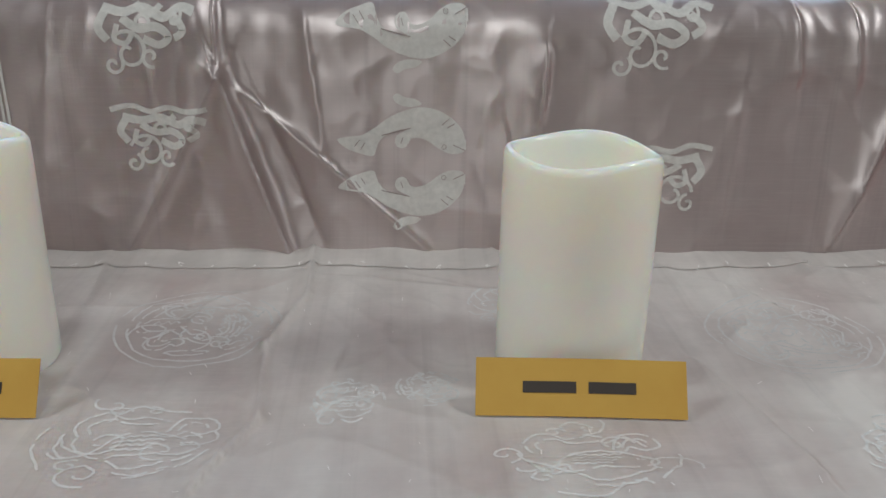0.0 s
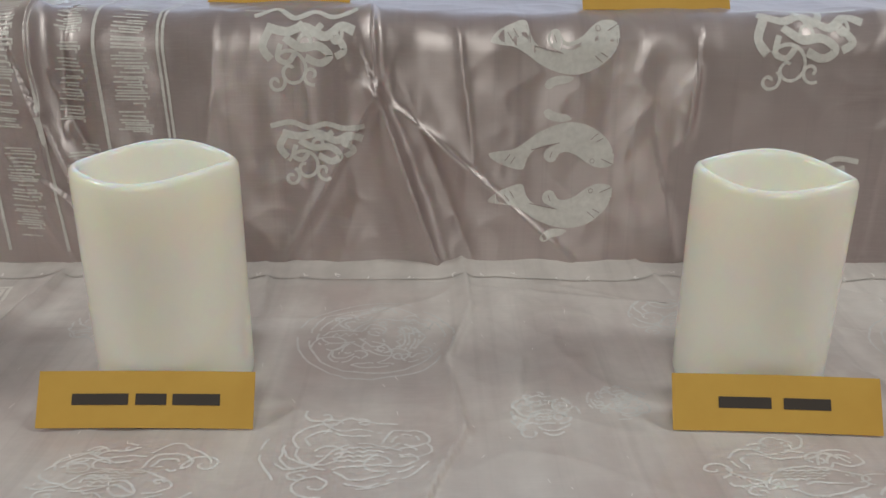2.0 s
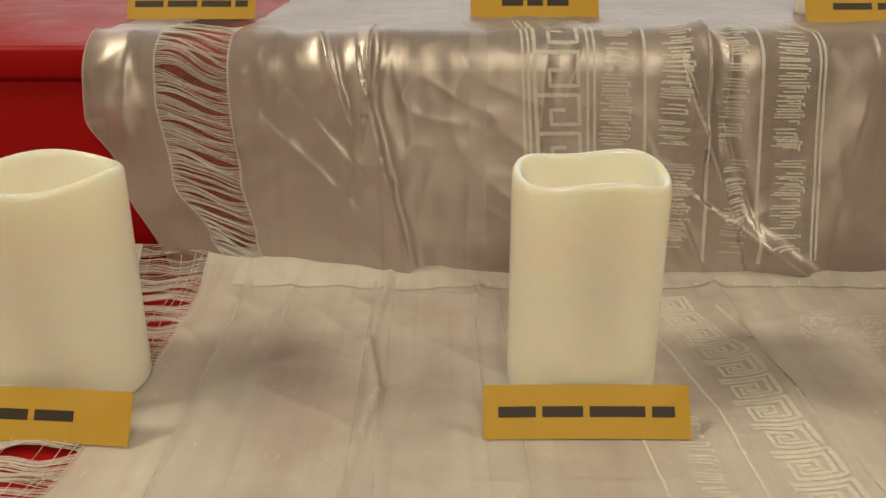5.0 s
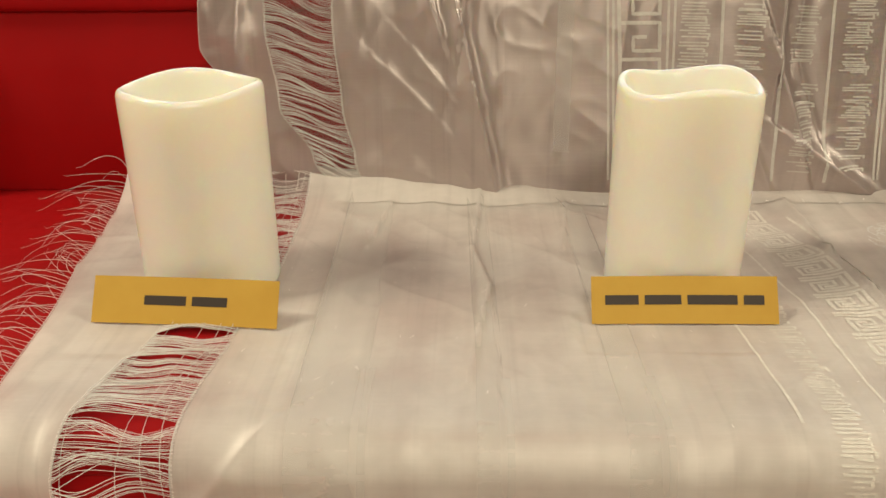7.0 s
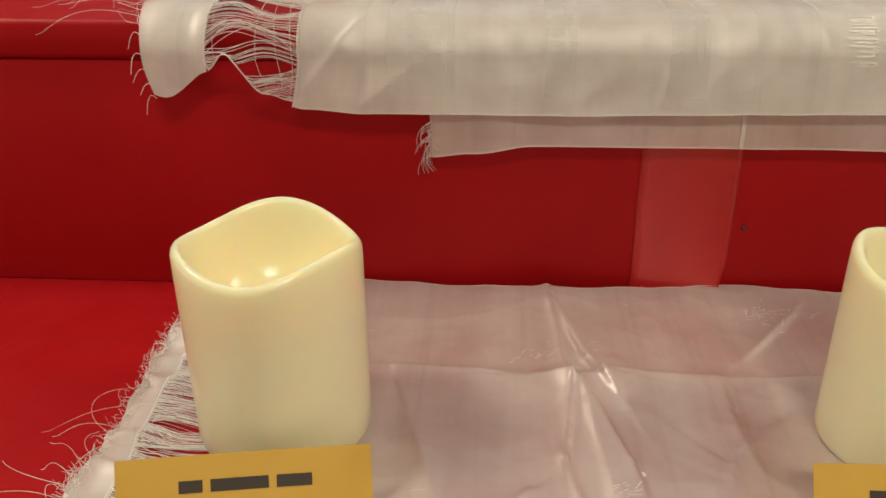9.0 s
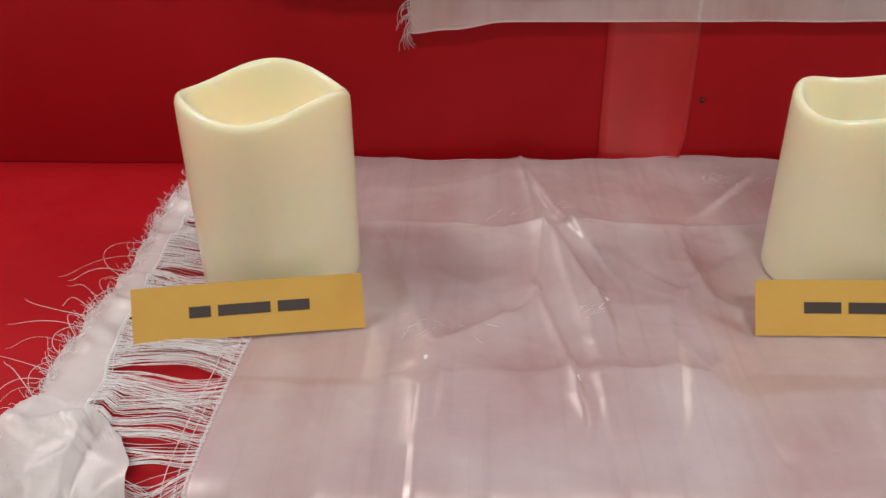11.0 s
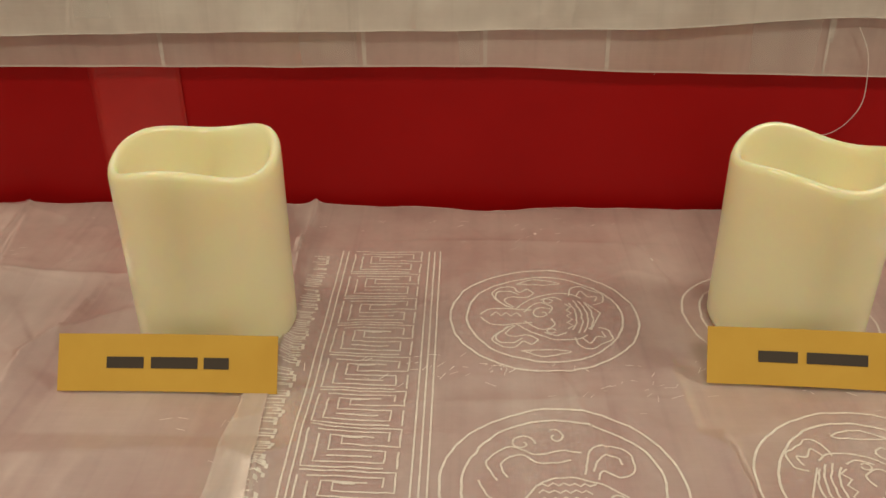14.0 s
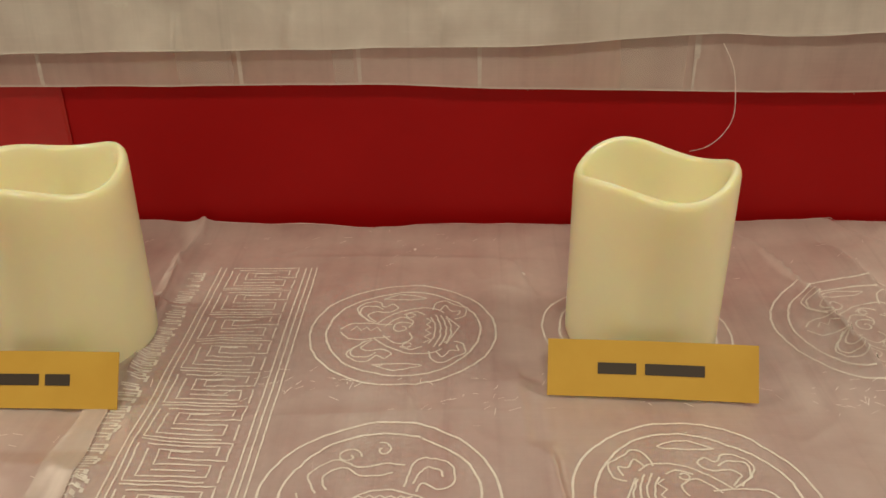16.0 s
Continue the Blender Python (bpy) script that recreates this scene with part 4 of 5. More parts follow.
def middle_scarf():
    rng = random.Random(11)
    root = tagged(new("middle_scarf"), "white damask silk scarf with a frayed end over the middle step", "scarf", group="draped scarves")
    start = lambda x: 0.0008 * ripple(x, 0, 40, 1, 3.0) + 0.001
    cloth_mesh(MIDC, mid_gap_r, lambda s: 0.44, start, mid_hem, 0.0014, "silk_cloth", ORGANZA, root)
    cloth_mesh(MIDC, mid_left, mid_gap_l, start, mid_hem, 0.0018, "silk_end", ORGANZA, root)
    loose_threads("bared_weft", MIDC, lambda s: mid_gap_l(s) - 0.001, lambda s: mid_gap_r(s) + 0.001, 0.002, mid_hem(-0.640), 640, root, rng, 0.0020, 0.008, 0.00017, 0.0044, 0.0, 44, lambda x: mid_hem(x) - 0.001)
    bm = bmesh.new()
    for f in (0.12, 0.62, 0.78, 0.9):
        ss = np.linspace(0.01, mid_hem(mid_gap_l(M_FACE) + 0.045 * f) - 0.004, 70)
        tube(bm, [MIDC.at(mid_gap_l(s) + (mid_gap_r(s) - mid_gap_l(s)) * (f + 0.05 * math.sin(s * 60 + f * 9)), s, 0.0022) for s in ss], 0.00022, 3)
    part("stray_warp", bm, FRAY, root)
    roots = [MIDC.at(mid_left(s), s, 0.0003) for s in np.linspace(0.005, M_FACE - 0.01, 95)]
    fringe("frayed_fringe", roots, root, rng, 0.046, 0.008, 0.0, MID, 0.38)
    fringe("frayed_fringe", [MIDC.at(mid_left(s), s, 0.0003) for s in np.linspace(M_FACE - 0.03, M_FACE + 0.02, 8)], root, rng, 0.007, 0.003, 0.9, None, 0.5)
    for edge in (mid_left, mid_gap_l, mid_gap_r):
        cut_edge("frayed_selvage", MIDC, [(edge(s), s) for s in np.linspace(0.003, mid_hem(edge(M_FACE)) - 0.001, 90)], HEM, root, rng)
    xs = np.linspace(-0.632, 0.44, 300)
    cut_edge("front_selvage", MIDC, [(x, mid_hem(x) - 0.0006) for x in xs], HEM, root, rng, 0.0004)
    cut_edge("back_selvage", MIDC, [(x, start(x) + 0.0008) for x in xs], HEM, root, rng, 0.0004)
    # the folded hem along the back, with its stitches
    bm = bmesh.new()
    edge_y = lambda x: 0.4695 + 0.0012 * ripple(x, 0, 35, 1, 5.0)
    rows = [[MIDC.at(x, mid_y(0.500 + (edge_y(x) - 0.500) * f), 0.0005 + 0.0002 * ripple(x, f, 60, 2, 3.0)) for x in np.linspace(-0.60, 0.44, 420)] for f in (0, 0.3, 0.6, 0.85, 1)]
    grid_faces(bm, rows)
    part("turned_hem", bm, ORGANZA, root, "double turned hem")
    bm = bmesh.new()
    ribbon(bm, MIDC, [(x, mid_y(edge_y(x))) for x in np.linspace(-0.60, 0.44, 420)], 0.00026, 0.0008)
    part("hem_fold_line", bm, HEM, root)
    bm = bmesh.new()
    for k in range(46):
        x = -0.44 + k * 0.0215 + rng.uniform(-0.005, 0.005)
        y = 0.469 + rng.uniform(-0.002, 0.003)
        for _ in range(3):
            ribbon(bm, MIDC, [(x + rng.uniform(-0.002, 0.002), mid_y(y + rng.uniform(-0.003, 0.004))), (x + rng.uniform(-0.002, 0.002), mid_y(y + rng.uniform(-0.003, 0.003)))], 0.00034, 0.0018)
    tagged(part("hem_stitch", bm, FRAY, root), kind="stuff")
    # woven stripes and borders
    for xa, xb in ((-0.590, -0.560), (-0.512, -0.500), (-0.452, -0.436)):
        bm = bmesh.new()
        filled(bm, MIDC, [(xa, 0.02), (xb, 0.02), (xb + 0.006, M_FACE + 0.018), (xa + 0.003, M_FACE + 0.018)], 0.003, 0.0002)
        part("pale_stripe", bm, STRIPE, root)
    bm = bmesh.new()
    for line in ([(-0.360, 0.455), (-0.355, 0.42), (-0.341, 0.33), (-0.338, 0.24)], [(-0.310, 0.442), (-0.303, 0.36), (-0.296, 0.292), (-0.295, 0.24)],
                 [(-0.385, 0.33), (-0.381, 0.309), (-0.378, 0.25), (-0.378, 0.225)]):
        ribbon(bm, MIDC, fine([(x, mid_y(y)) for x, y in line], 0.003), 0.0007)
    part("border_line", bm, MOTIF_FINE, root)
    bm = bmesh.new()
    for ln in key_fret(0.0, 0.024, mid_y(0.456), M_FACE - 0.004, 0.020):
        ribbon(bm, MIDC, [(x + lerp([(0.04, -0.349), (0.15, -0.333), (0.25, -0.326), (0.3, -0.326)], s), s) for x, s in ln], 0.00105)
    part("key_border", bm, MOTIF_FINE, root, "fine woven squared key border")
    bm = bmesh.new()
    script_bars(bm, MIDC, -0.366, -0.352, mid_y(0.325), M_FACE, rng)
    tagged(part("woven_writing", bm, MOTIF_FINE, root, "column of illegible woven writing as bars"), kind="stuff")
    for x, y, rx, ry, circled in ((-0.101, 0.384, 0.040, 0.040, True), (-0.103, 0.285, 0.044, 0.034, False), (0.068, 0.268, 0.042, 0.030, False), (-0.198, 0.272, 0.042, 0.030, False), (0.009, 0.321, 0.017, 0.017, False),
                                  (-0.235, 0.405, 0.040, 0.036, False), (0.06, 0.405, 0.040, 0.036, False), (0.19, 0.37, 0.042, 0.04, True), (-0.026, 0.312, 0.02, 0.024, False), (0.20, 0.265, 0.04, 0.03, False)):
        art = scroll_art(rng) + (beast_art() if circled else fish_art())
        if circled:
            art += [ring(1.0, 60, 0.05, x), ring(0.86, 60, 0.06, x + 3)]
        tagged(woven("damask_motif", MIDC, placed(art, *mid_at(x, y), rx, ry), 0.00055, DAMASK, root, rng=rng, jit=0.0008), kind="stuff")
    bm = bmesh.new()
    for _ in range(170):
        x, y = rng.uniform(-0.62, 0.3), rng.uniform(0.22, 0.455)
        a = rng.gauss(1.57, 0.5)
        ln = rng.uniform(0.001, 0.004)
        ribbon(bm, MIDC, [(x, mid_y(y)), (x + ln * math.cos(a), mid_y(y + ln * math.sin(a)))], 0.00016, 0.0007)
    tagged(part("pulled_thread", bm, FRAY, root), kind="stuff")
    return root


# ---------------------------------------------------------------- the thin scarf beneath it, whose hem hangs lower
UNDER = Drape(rounded(0.262, MID + 0.0002, 0.2135, 0.872, 0.0145), lambda x, s: 0.0010 + 0.0007 * max(-1, ripple(x, s, 22, 12, 4.0)) + (0.003 * math.exp(-((x + 0.535) / 0.02) ** 2) if s > 0.07 else 0))


def under_scarf():
    rng = random.Random(15)
    root = tagged(new("under_scarf"), "thin sheer white scarf hanging beneath the middle scarf's hem", "scarf", group="draped scarves")
    f = UNDER.s[-2]
    zs = [(-0.566, 0.8850), (-0.545, 0.8875), (-0.515, 0.8915), (-0.40, 0.8915), (-0.235, 0.892), (-0.13, 0.889), (0.0, 0.887), (0.6, 0.887)]
    hem = lambda x: f + (MID + 0.0002 - 0.0145 - lerp(zs, x)) + 0.0005 * ripple(x, 0, 25, 1, 6.0)
    cloth_mesh(UNDER, lambda s: -0.566 - 0.1 * max(0, f + 0.04 - s), lambda s: 0.44, lambda x: 0.0, hem, 0.0035, "sheer_cloth", SHEER, root)
    xs = np.linspace(-0.565, 0.44, 300)
    cut_edge("front_selvage", UNDER, [(x, hem(x) - 0.0006) for x in xs], HEM, root, rng, 0.0005)
    bm = bmesh.new()
    for k in range(26):
        z = 0.905 - 0.02 * k / 26
        p = UNDER.at(-0.566, f + (MID - 0.0143 - z), 0.0006)
        a = rng.uniform(2.6, 4.3)
        ln = rng.uniform(0.004, 0.017)
        tube(bm, [p + Vector((math.cos(a + 0.9 * i / 6) * ln * i / 6, -0.001 * i / 6, math.sin(a + 0.9 * i / 6) * ln * i / 6)) for i in range(7)], 0.00018, 3)
    part("frayed_fringe", bm, FRAY, root)
    for xa, xb in ((-0.335, -0.302), (-0.250, -0.236), (-0.095, -0.058)):
        bm = bmesh.new()
        filled(bm, UNDER, [(xa, f), (xb, f), (xb - 0.001, hem(xb) - 0.001), (xa + 0.001, hem(xa) - 0.001)], 0.003, 0.0006)
        bmesh.ops.remove_doubles(bm, verts=bm.verts[:], dist=0.00001)
        part("pale_panel", bm, STRIPE, root)
    # flat pale strips paint in the light caught along the pressed creases
    for x in (-0.41, -0.30, -0.235, -0.17, -0.055):
        bm = bmesh.new()
        filled(bm, UNDER, [(x, f), (x + 0.004, f), (x + 0.003, hem(x) - 0.001), (x + 0.001, hem(x) - 0.001)], 0.001, 0.0008)
        part("crease_highlight", bm, HEM, root)
    return root


def hanging_thread():
    root = tagged(new("loose_thread"), "single long white thread hanging from the scarf's hem", "thread")
    pts = [(-0.041, 0.2065, 0.915), (-0.034, 0.2065, 0.902), (-0.0305, 0.208, 0.887), (-0.0295, 0.210, 0.873), (-0.034, 0.212, 0.862), (-0.041, 0.214, 0.855), (-0.049, 0.217, 0.8515)]
    across = smooth_line([(x, z) for x, y, z in pts], 8)
    depth = smooth_line([(y, z) for x, y, z in pts], 8)
    bm = bmesh.new()
    tube(bm, [Vector((x, y, z)) for (x, z), (y, _) in zip(across, depth)], 0.00028, 5)
    part("thread", bm, FRAY, root)
    return root


# ---------------------------------------------------------------- the scarf on the lowest step
LOWC = Drape(rounded(0.2195, LOW + 0.001, -0.0590, 0.70, 0.010), None)
L_FACE = LOWC.s[-2]


def low_y(y):
    return 0.2195 - y


def low_fold(*pts, amp, w):
    return [((xa, low_y(ya)), (xb, low_y(yb)), amp * (1.4 if xa < -0.34 else 1.3), w * 1.15) for (xa, ya), (xb, yb) in zip(pts, pts[1:])]


LOW_FOLDS = (low_fold((-0.60, 0.134), (-0.501, 0.127), (-0.385, 0.131), (-0.345, 0.128), amp=0.0042, w=0.0070)
             + low_fold((-0.53, 0.006), (-0.45, 0.009), (-0.36, 0.016), (-0.30, 0.017), amp=0.0020, w=0.0110) + low_fold((-0.478, -0.03), (-0.480, 0.03), (-0.490, 0.12), amp=0.0030, w=0.010) + low_fold((-0.412, 0.038), (-0.432, 0.055), (-0.428, 0.075), (-0.405, 0.10), amp=0.0020, w=0.0045)
             + low_fold((-0.55, -0.03), (-0.548, 0.03), (-0.57, 0.10), amp=0.0022, w=0.010) + low_fold((-0.472, 0.105), (-0.486, 0.145), (-0.499, 0.20), amp=0.0032, w=0.0050) + low_fold((-0.422, -0.04), (-0.434, 0.0), amp=0.0020, w=0.007)
             + low_fold((-0.503, 0.216), (-0.494, 0.124), (-0.500, 0.07), (-0.489, 0.01), (-0.487, -0.02), amp=0.0026, w=0.0025)
             + low_fold((-0.49, 0.12), (-0.474, 0.068), (-0.47, 0.03), amp=0.0024, w=0.0040) + low_fold((-0.425, 0.10), (-0.428, 0.06), (-0.412, 0.038), (-0.39, 0.036), amp=0.0026, w=0.0065)
             + low_fold((-0.55, 0.012), (-0.515, 0.05), amp=0.0032, w=0.004) + low_fold((-0.445, 0.03), (-0.452, -0.02), amp=0.0022, w=0.006)
             + low_fold((-0.54, 0.03), (-0.545, -0.03), amp=0.0020, w=0.006) + low_fold((-0.331, 0.222), (-0.332, 0.169), (-0.322, 0.06), (-0.316, -0.02), amp=0.0030, w=0.0026)
             + low_fold((-0.37, 0.20), (-0.41, 0.15), amp=0.0015, w=0.004) + low_fold((-0.20, 0.054), (-0.192, 0.022), (-0.188, 0.0), amp=0.0008, w=0.0014)
             + low_fold((-0.150, 0.06), (-0.142, 0.01), (-0.139, -0.03), amp=0.0028, w=0.0024) + low_fold((-0.016, 0.194), (-0.001, 0.129), (0.006, 0.065), amp=0.0056, w=0.0024)
             + low_fold((0.026, 0.182), (0.034, 0.128), amp=0.0048, w=0.004) + low_fold((0.045, 0.20), (0.065, 0.15), amp=0.008, w=0.010)
             + low_fold((-0.15, 0.17), (-0.14, 0.135), amp=0.0010, w=0.002) + low_fold((-0.27, 0.178), (-0.16, 0.176), amp=0.0010, w=0.006)
             + low_fold((-0.28, 0.035), (-0.17, 0.040), amp=0.0010, w=0.008) + low_fold((-0.06, 0.20), (-0.055, 0.15), amp=0.0012, w=0.003) + low_fold((0.15, 0.2), (0.12, 0.0), amp=0.003, w=0.006))


def low_relief(x, s):
    h = 0.0020 + 0.0009 * ripple(x, s, 9, 12, 7.1) + 0.0006 * ripple(x, s, 28, 26, 4.2) + 0.00025 * ripple(x, s, 95, 70, 6.6)
    if s < 0.03:
        h += 0.0035 * (1 - s / 0.03) ** 2
    if x < -0.33:
        h += 0.0016 * ripple(x, s, 13, 13, 1.2)
    if x < -0.665:
        h += min(1.0, (-0.665 - x) / 0.02) * (0.0028 + 0.0020 * ripple(x, s, 60, 75, 2.5) + 0.0030 * crumple(x, s, 48, 7.0))
        y = 0.2195 - s
        if y < 0.03:
            h += min(1.0, (0.03 - y) / 0.03) * (0.004 + 0.004 * ripple(x, s, 45, 45, 8.8))
    h += (0.0008 + 0.0006 * max(0.0, min(1.0, (-0.31 - x) / 0.05))) * crumple(x, s, 8, 3.0) + (0.0004 + (0.0002 if x < -0.33 else 0.0)) * crumple(x, s, 19, 8.0) + 0.0003 * crumple(x, s, 43, 1.5)
    h = pressed(h + crease_height(x, s, LOW_FOLDS), x, 0.2195 - s, ((-0.6235, 0.0315), (-0.3645, 0.038), (-0.098, 0.0475)))
    return max(0.0010, h)


LOWC.relief = low_relief


CORNER = Drape(rounded(0.2195, LOW + 0.001, -0.0590, 0.70, 0.010),
               lambda x, s: low_relief(x, s) + 0.0035 + 0.0045 * crumple(x, s, 24, 2.0) + 0.0022 * crumple(x, s, 58, 4.0) + 0.002 * ripple(x, s, 50, 60, 3.0))


PLEAT = Drape(rounded(0.2195, LOW + 0.001, -0.0590, 0.70, 0.010), lambda x, s: low_relief(x, s) + 0.0006 + 0.0012 * crumple(x, s, 30, 5.0))


def low_back(x):
    return lerp([(-0.70, 0.010), (-0.62, 0.0020), (-0.54, 0.006), (-0.504, 0.0085), (-0.452, 0.005), (-0.403, 0.0015), (-0.34, 0.0045), (-0.328, 0.0035), (-0.28, 0.006), (-0.23, 0.0095), (-0.225, 0.0085),
                 (-0.184, 0.0055), (-0.104, 0.006), (0.017, 0.0035), (0.6, 0.004)], x) + 0.0006 * ripple(x, 0, 60, 1, 2.0) - 0.0018


def low_left(s):
    return lerp([(0.0, -0.700), (0.05, -0.699), (0.137, -0.6935), (0.18, -0.697), (0.206, -0.6975), (0.2525, -0.6905), (0.29, -0.689)], s) + 0.002 * ripple(0, s, 1, 55, 3.0)


def low_gap_l(s):
    return lerp([(0.0, -0.684), (0.09, -0.682), (0.18, -0.6805), (0.20, -0.6785), (0.23, -0.6725), (0.30, -0.664)], s)


def low_gap_r(s):
    return lerp([(0.0, -0.640), (0.1, -0.630), (0.18, -0.6245), (0.27, -0.626), (0.30, -0.628)], s)


def lower_scarf():
    rng = random.Random(21)
    root = tagged(new("lower_scarf"), "sheer white silk scarf woven with roundels on the lowest red step", "scarf", group="draped scarves")
    end = lambda x: LOWC.s[-1]
    cloth_mesh(LOWC, low_gap_r, lambda s: 0.44, low_back, end, 0.0014, "silk_cloth", SHEER, root)
    cloth_mesh(LOWC, low_left, low_gap_l, low_back, end, 0.0022, "silk_end", ORGANZA, root)
    loose_threads("bared_weft", LOWC, lambda s: low_gap_l(s) - 0.001, lambda s: low_gap_r(s) + 0.001, 0.004, L_FACE + 0.06, 1000, root, rng, 0.0030, 0.016, 0.00015, 0.0056, 0.005, 48)
    bm = bmesh.new()
    for f in (0.04, 0.84, 0.94):
        tube(bm, [LOWC.at(low_gap_l(s) + (low_gap_r(s) - low_gap_l(s)) * (f + 0.02 * math.sin(s * 60 + f * 9)), s, 0.0018) for s in np.linspace(0.01, L_FACE + 0.05, 70)], 0.00022, 3)
    part("stray_warp", bm, FRAY, root)
    # the corner of the end, turned back over the bared threads
    cloth_mesh(CORNER, lambda s: low_left(s) - 0.002 + 0.002 * ripple(0, s, 1, 80, 6.0), lambda s: lerp([(0.24, -0.660), (0.262, -0.644), (0.30, -0.634)], s),
               lambda x: lerp([(-0.70, 0.250), (-0.684, 0.2415), (-0.664, 0.248), (-0.645, 0.261), (-0.63, 0.268)], x) + 0.0015 * ripple(x, 0, 70, 1, 1.0), end, 0.0016, "turned_corner", ORGANZA, root)
    # a pleat pressed flat beside the writing
    cloth_mesh(PLEAT, lambda s: lerp([(0.0, -0.343), (0.05, -0.335), (0.16, -0.333), (0.28, -0.334)], s) + 0.003 * ripple(0, s, 1, 40, 2.0),
               lambda s: lerp([(0.0, -0.330), (0.05, -0.331), (0.16, -0.323), (0.28, -0.316)], s), low_back, end, 0.0015, "pressed_pleat", SHEER, root)
    # the fluffed cut end
    bm = bmesh.new()
    for k in range(420):
        s = rng.uniform(0.006, L_FACE + 0.02)
        p = LOWC.at(low_left(s) + rng.uniform(-0.001, 0.003), s, 0.0004)
        a, ln = rng.uniform(0, math.tau), rng.uniform(0.002, 0.0065)
        b = rng.uniform(-2.5, 2.5)
        tube(bm, [p + Vector((math.cos(a + b * i / 5) * ln * i / 5, math.sin(a + b * i / 5) * ln * i / 5, rng.uniform(0, 0.0008) * i)) for i in range(6)], 0.00016, 3)
    tagged(part("fluffed_end", bm, FRAY, root, "fluffy white frayed edge"), kind="stuff")
    fringe("frayed_fringe", [LOWC.at(low_left(s), s, 0.0006) for s in np.linspace(0.13, L_FACE - 0.02, 22)], root, rng, 0.034, 0.006, 0.0, LOW, 0.9)
    for edge in (low_gap_l, low_gap_r):
        cut_edge("frayed_selvage", LOWC, [(edge(s), s) for s in np.linspace(0.008, L_FACE + 0.05, 90)], HEM, root, rng)
    xs = np.linspace(-0.638, 0.44, 320)
    cut_edge("back_selvage", LOWC, [(x, low_back(x) + 0.0006) for x in xs], HEM, root, rng, 0.0004)
    # woven borders
    bm = bmesh.new()
    for x in (-0.3085, -0.3055, -0.2620, -0.2590, -0.2560):
        ribbon(bm, LOWC, fine([(x, low_y(0.165)), (x + 0.001, low_y(0.05)), (x + 0.002, L_FACE)], 0.003), 0.00036)
    part("border_line", bm, MOTIF_FINE, root)
    fret = []
    for k in range(8):
        a, c = low_y(0.165) + k * 0.0245, 0.0230
        nest = [[(0, 0), (1, 0), (1, 0.45), (0.38, 0.45), (0.38, 0.27), (0.6, 0.27)], [(0.1, 0.12), (0.88, 0.12), (0.88, 0.34)], [(0.0, 0.12), (0.0, 0.98), (0.86, 0.98)],
                [(0.12, 0.24), (0.12, 0.86), (0.86, 0.86), (0.86, 0.58), (0.25, 0.58), (0.25, 0.24), (0.72, 0.24)], [(0.25, 0.72), (0.72, 0.72)], [(1.0, 0.56), (1.0, 0.98)]]
        fret += [fine([(-0.3015 + 0.0355 * u, a + c * v) for u, v in ln], 0.003) for ln in nest]
    woven("key_border", LOWC, fret, 0.00038, MOTIF_FINE, root, "fine woven nested key border", jit=0.0004)
    bm = bmesh.new()
    script_bars(bm, LOWC, -0.3235, -0.3135, low_y(0.160), L_FACE - 0.01, rng, width=0.00034)
    tagged(part("woven_writing", bm, MOTIF_FINE, root, "column of illegible woven writing as bars"), kind="stuff")
    for x, y, art in ((-0.2048, 0.1010, beast_art), (-0.206, -0.0125, fish_art), (-0.0945, 0.1025, fish_art), (-0.0925, -0.0115, beast_art), (0.0155, 0.105, beast_art), (0.0235, -0.0105, fish_art), (0.13, 0.10, fish_art)):
        lines = placed([ring(1.0, 72, 0.03, x * 9), ring(0.83, 72, 0.04, y * 9 + 2)], x, low_y(y), 0.0440, 0.0440)
        lines = [ln + ln[:1] for ln in lines]
        disc = woven("roundel", LOWC, lines, 0.00048, MOTIF_FINE, root, "woven roundel of a creature among scrolls", jit=0.0006)
        beast = woven("creature", LOWC, placed(art(), x, low_y(y), 0.043, 0.043, rng.uniform(-0.06, 0.06) + (math.pi if x > -0.15 and y < 0 else 0)), 0.00038, MOTIF_FINE, disc, jit=0.0006)
        tagged(beast, kind="stuff")
    # snags and floating picks
    bm = bmesh.new()
    spots = [(-0.385, 0.195, 0.018, 0.009, 40), (-0.500, 0.150, 0.020, 0.010, 22), (-0.59, 0.17, 0.03, 0.02, 6), (-0.2, 0.19, 0.06, 0.02, 18), (-0.25, 0.058, 0.04, 0.008, 40), (-0.10, 0.055, 0.05, 0.012, 36), (-0.02, 0.05, 0.02, 0.014, 26),
             (-0.34, 0.02, 0.015, 0.02, 8), (-0.18, 0.045, 0.03, 0.012, 22), (-0.555, 0.035, 0.02, 0.012, 16), (-0.478, 0.045, 0.006, 0.004, 10), (-0.3, 0.2, 0.2, 0.02, 10), (0.0, 0.18, 0.08, 0.03, 20)]
    for cx, cy, rx, ry, n in spots:
        for _ in range(n):
            x, y = rng.gauss(cx, rx * 0.6), min(0.208, rng.gauss(cy, ry * 0.6))
            a, ln = rng.gauss(0.5, 0.6), rng.uniform(0.001, 0.0055)
            ribbon(bm, LOWC, [(x, low_y(y)), (x + ln * math.cos(a), low_y(y + ln * math.sin(a)))], rng.uniform(0.00008, 0.00018), 0.0004)
    for x, y in ((-0.204, 0.186), (-0.145, 0.155), (-0.548, 0.012), (-0.488, 0.0), (-0.47, 0.06)):
        filled(bm, LOWC, [(x - 0.0009, low_y(y + 0.0012)), (x + 0.0006, low_y(y + 0.002)), (x + 0.001, low_y(y)), (x + 0.0003, low_y(y - 0.002)), (x - 0.0006, low_y(y - 0.0007))], 0.0004)
    tagged(part("pulled_thread", bm, FRAY, root), kind="stuff")
    return root


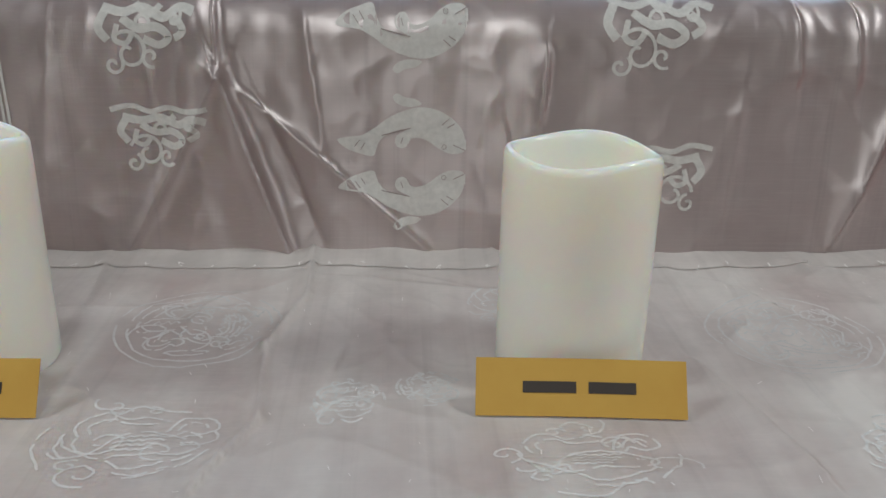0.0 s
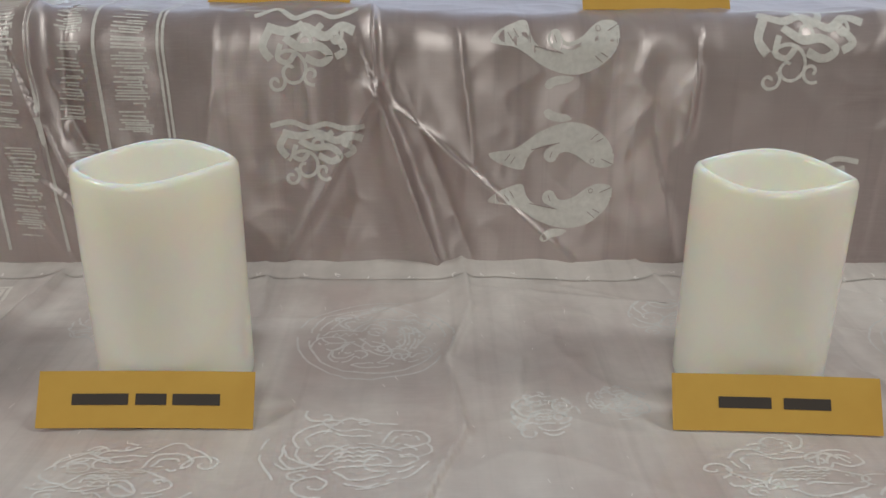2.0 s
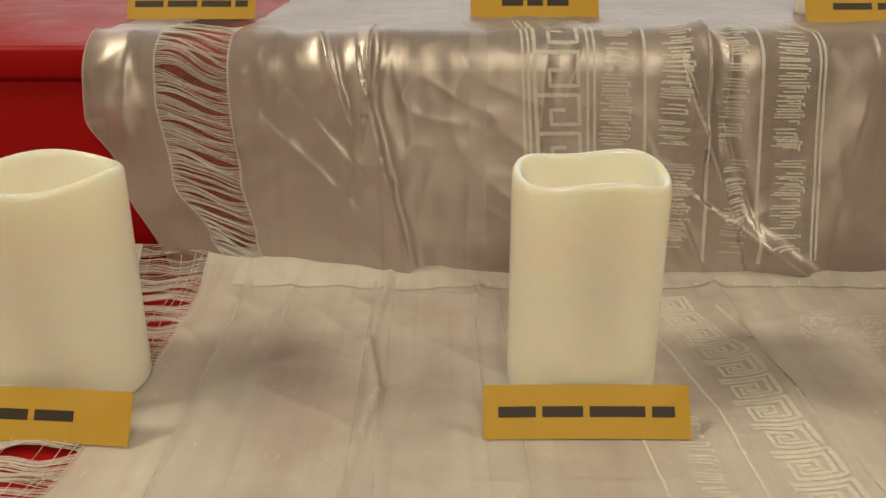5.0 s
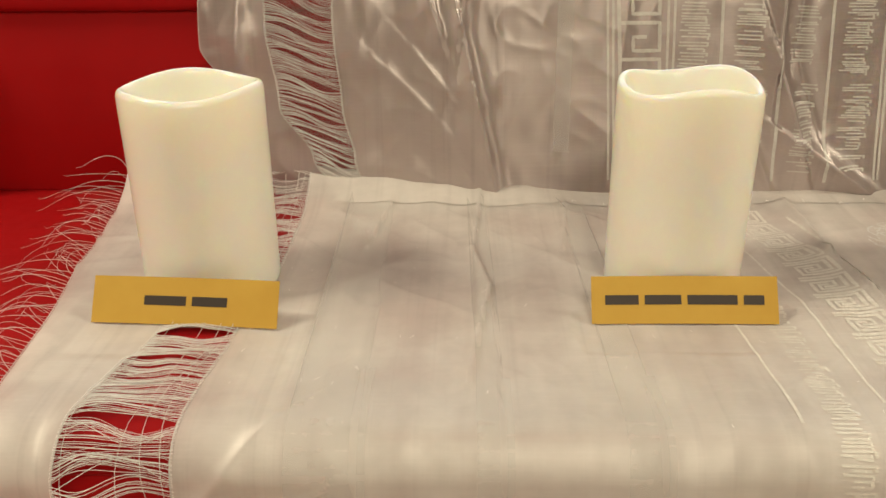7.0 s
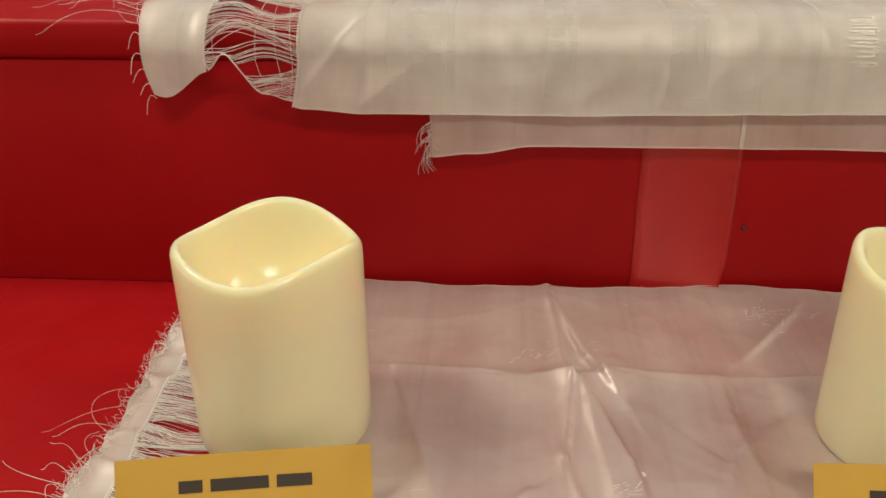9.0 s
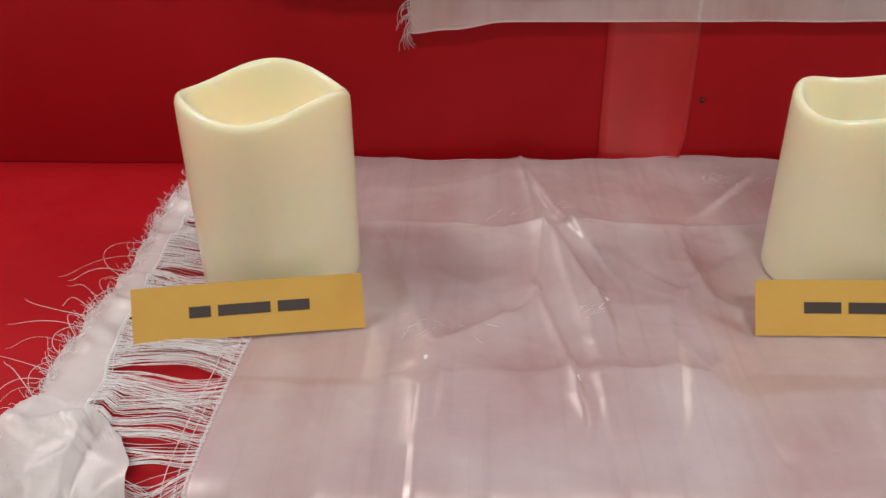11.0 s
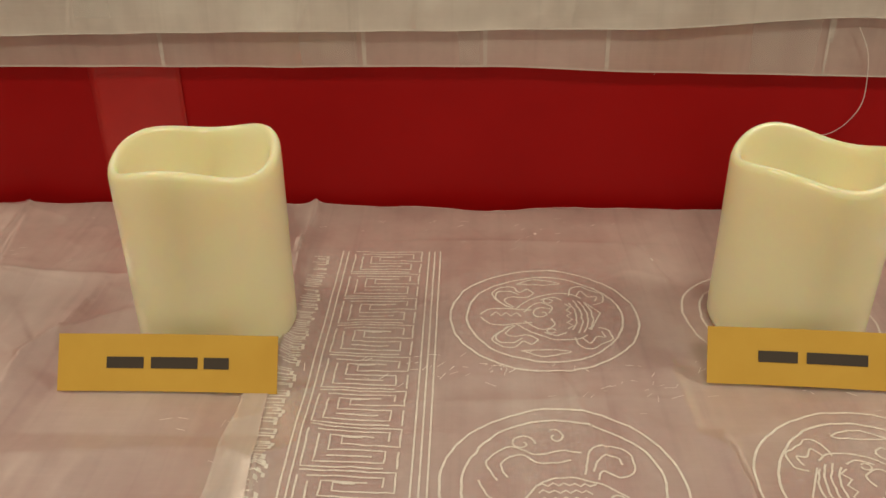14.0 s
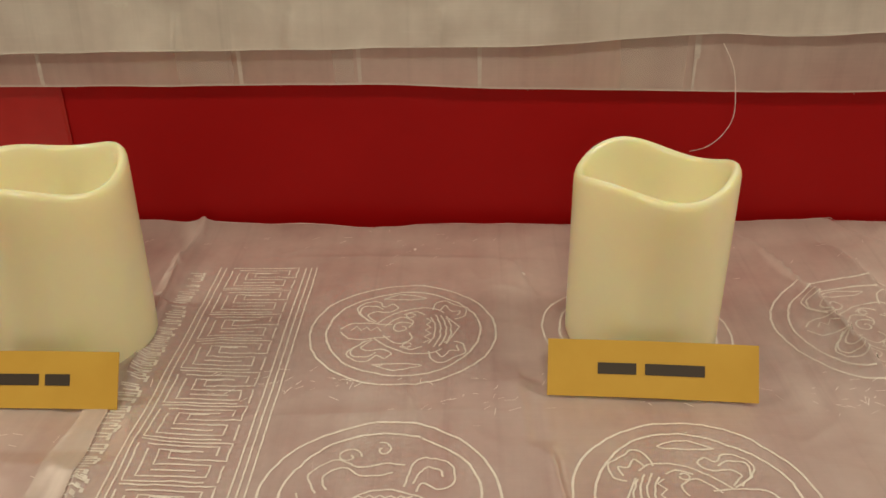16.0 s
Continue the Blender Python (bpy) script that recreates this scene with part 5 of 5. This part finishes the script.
upper_scarf()
middle_scarf()
under_scarf()
hanging_thread()
lower_scarf()
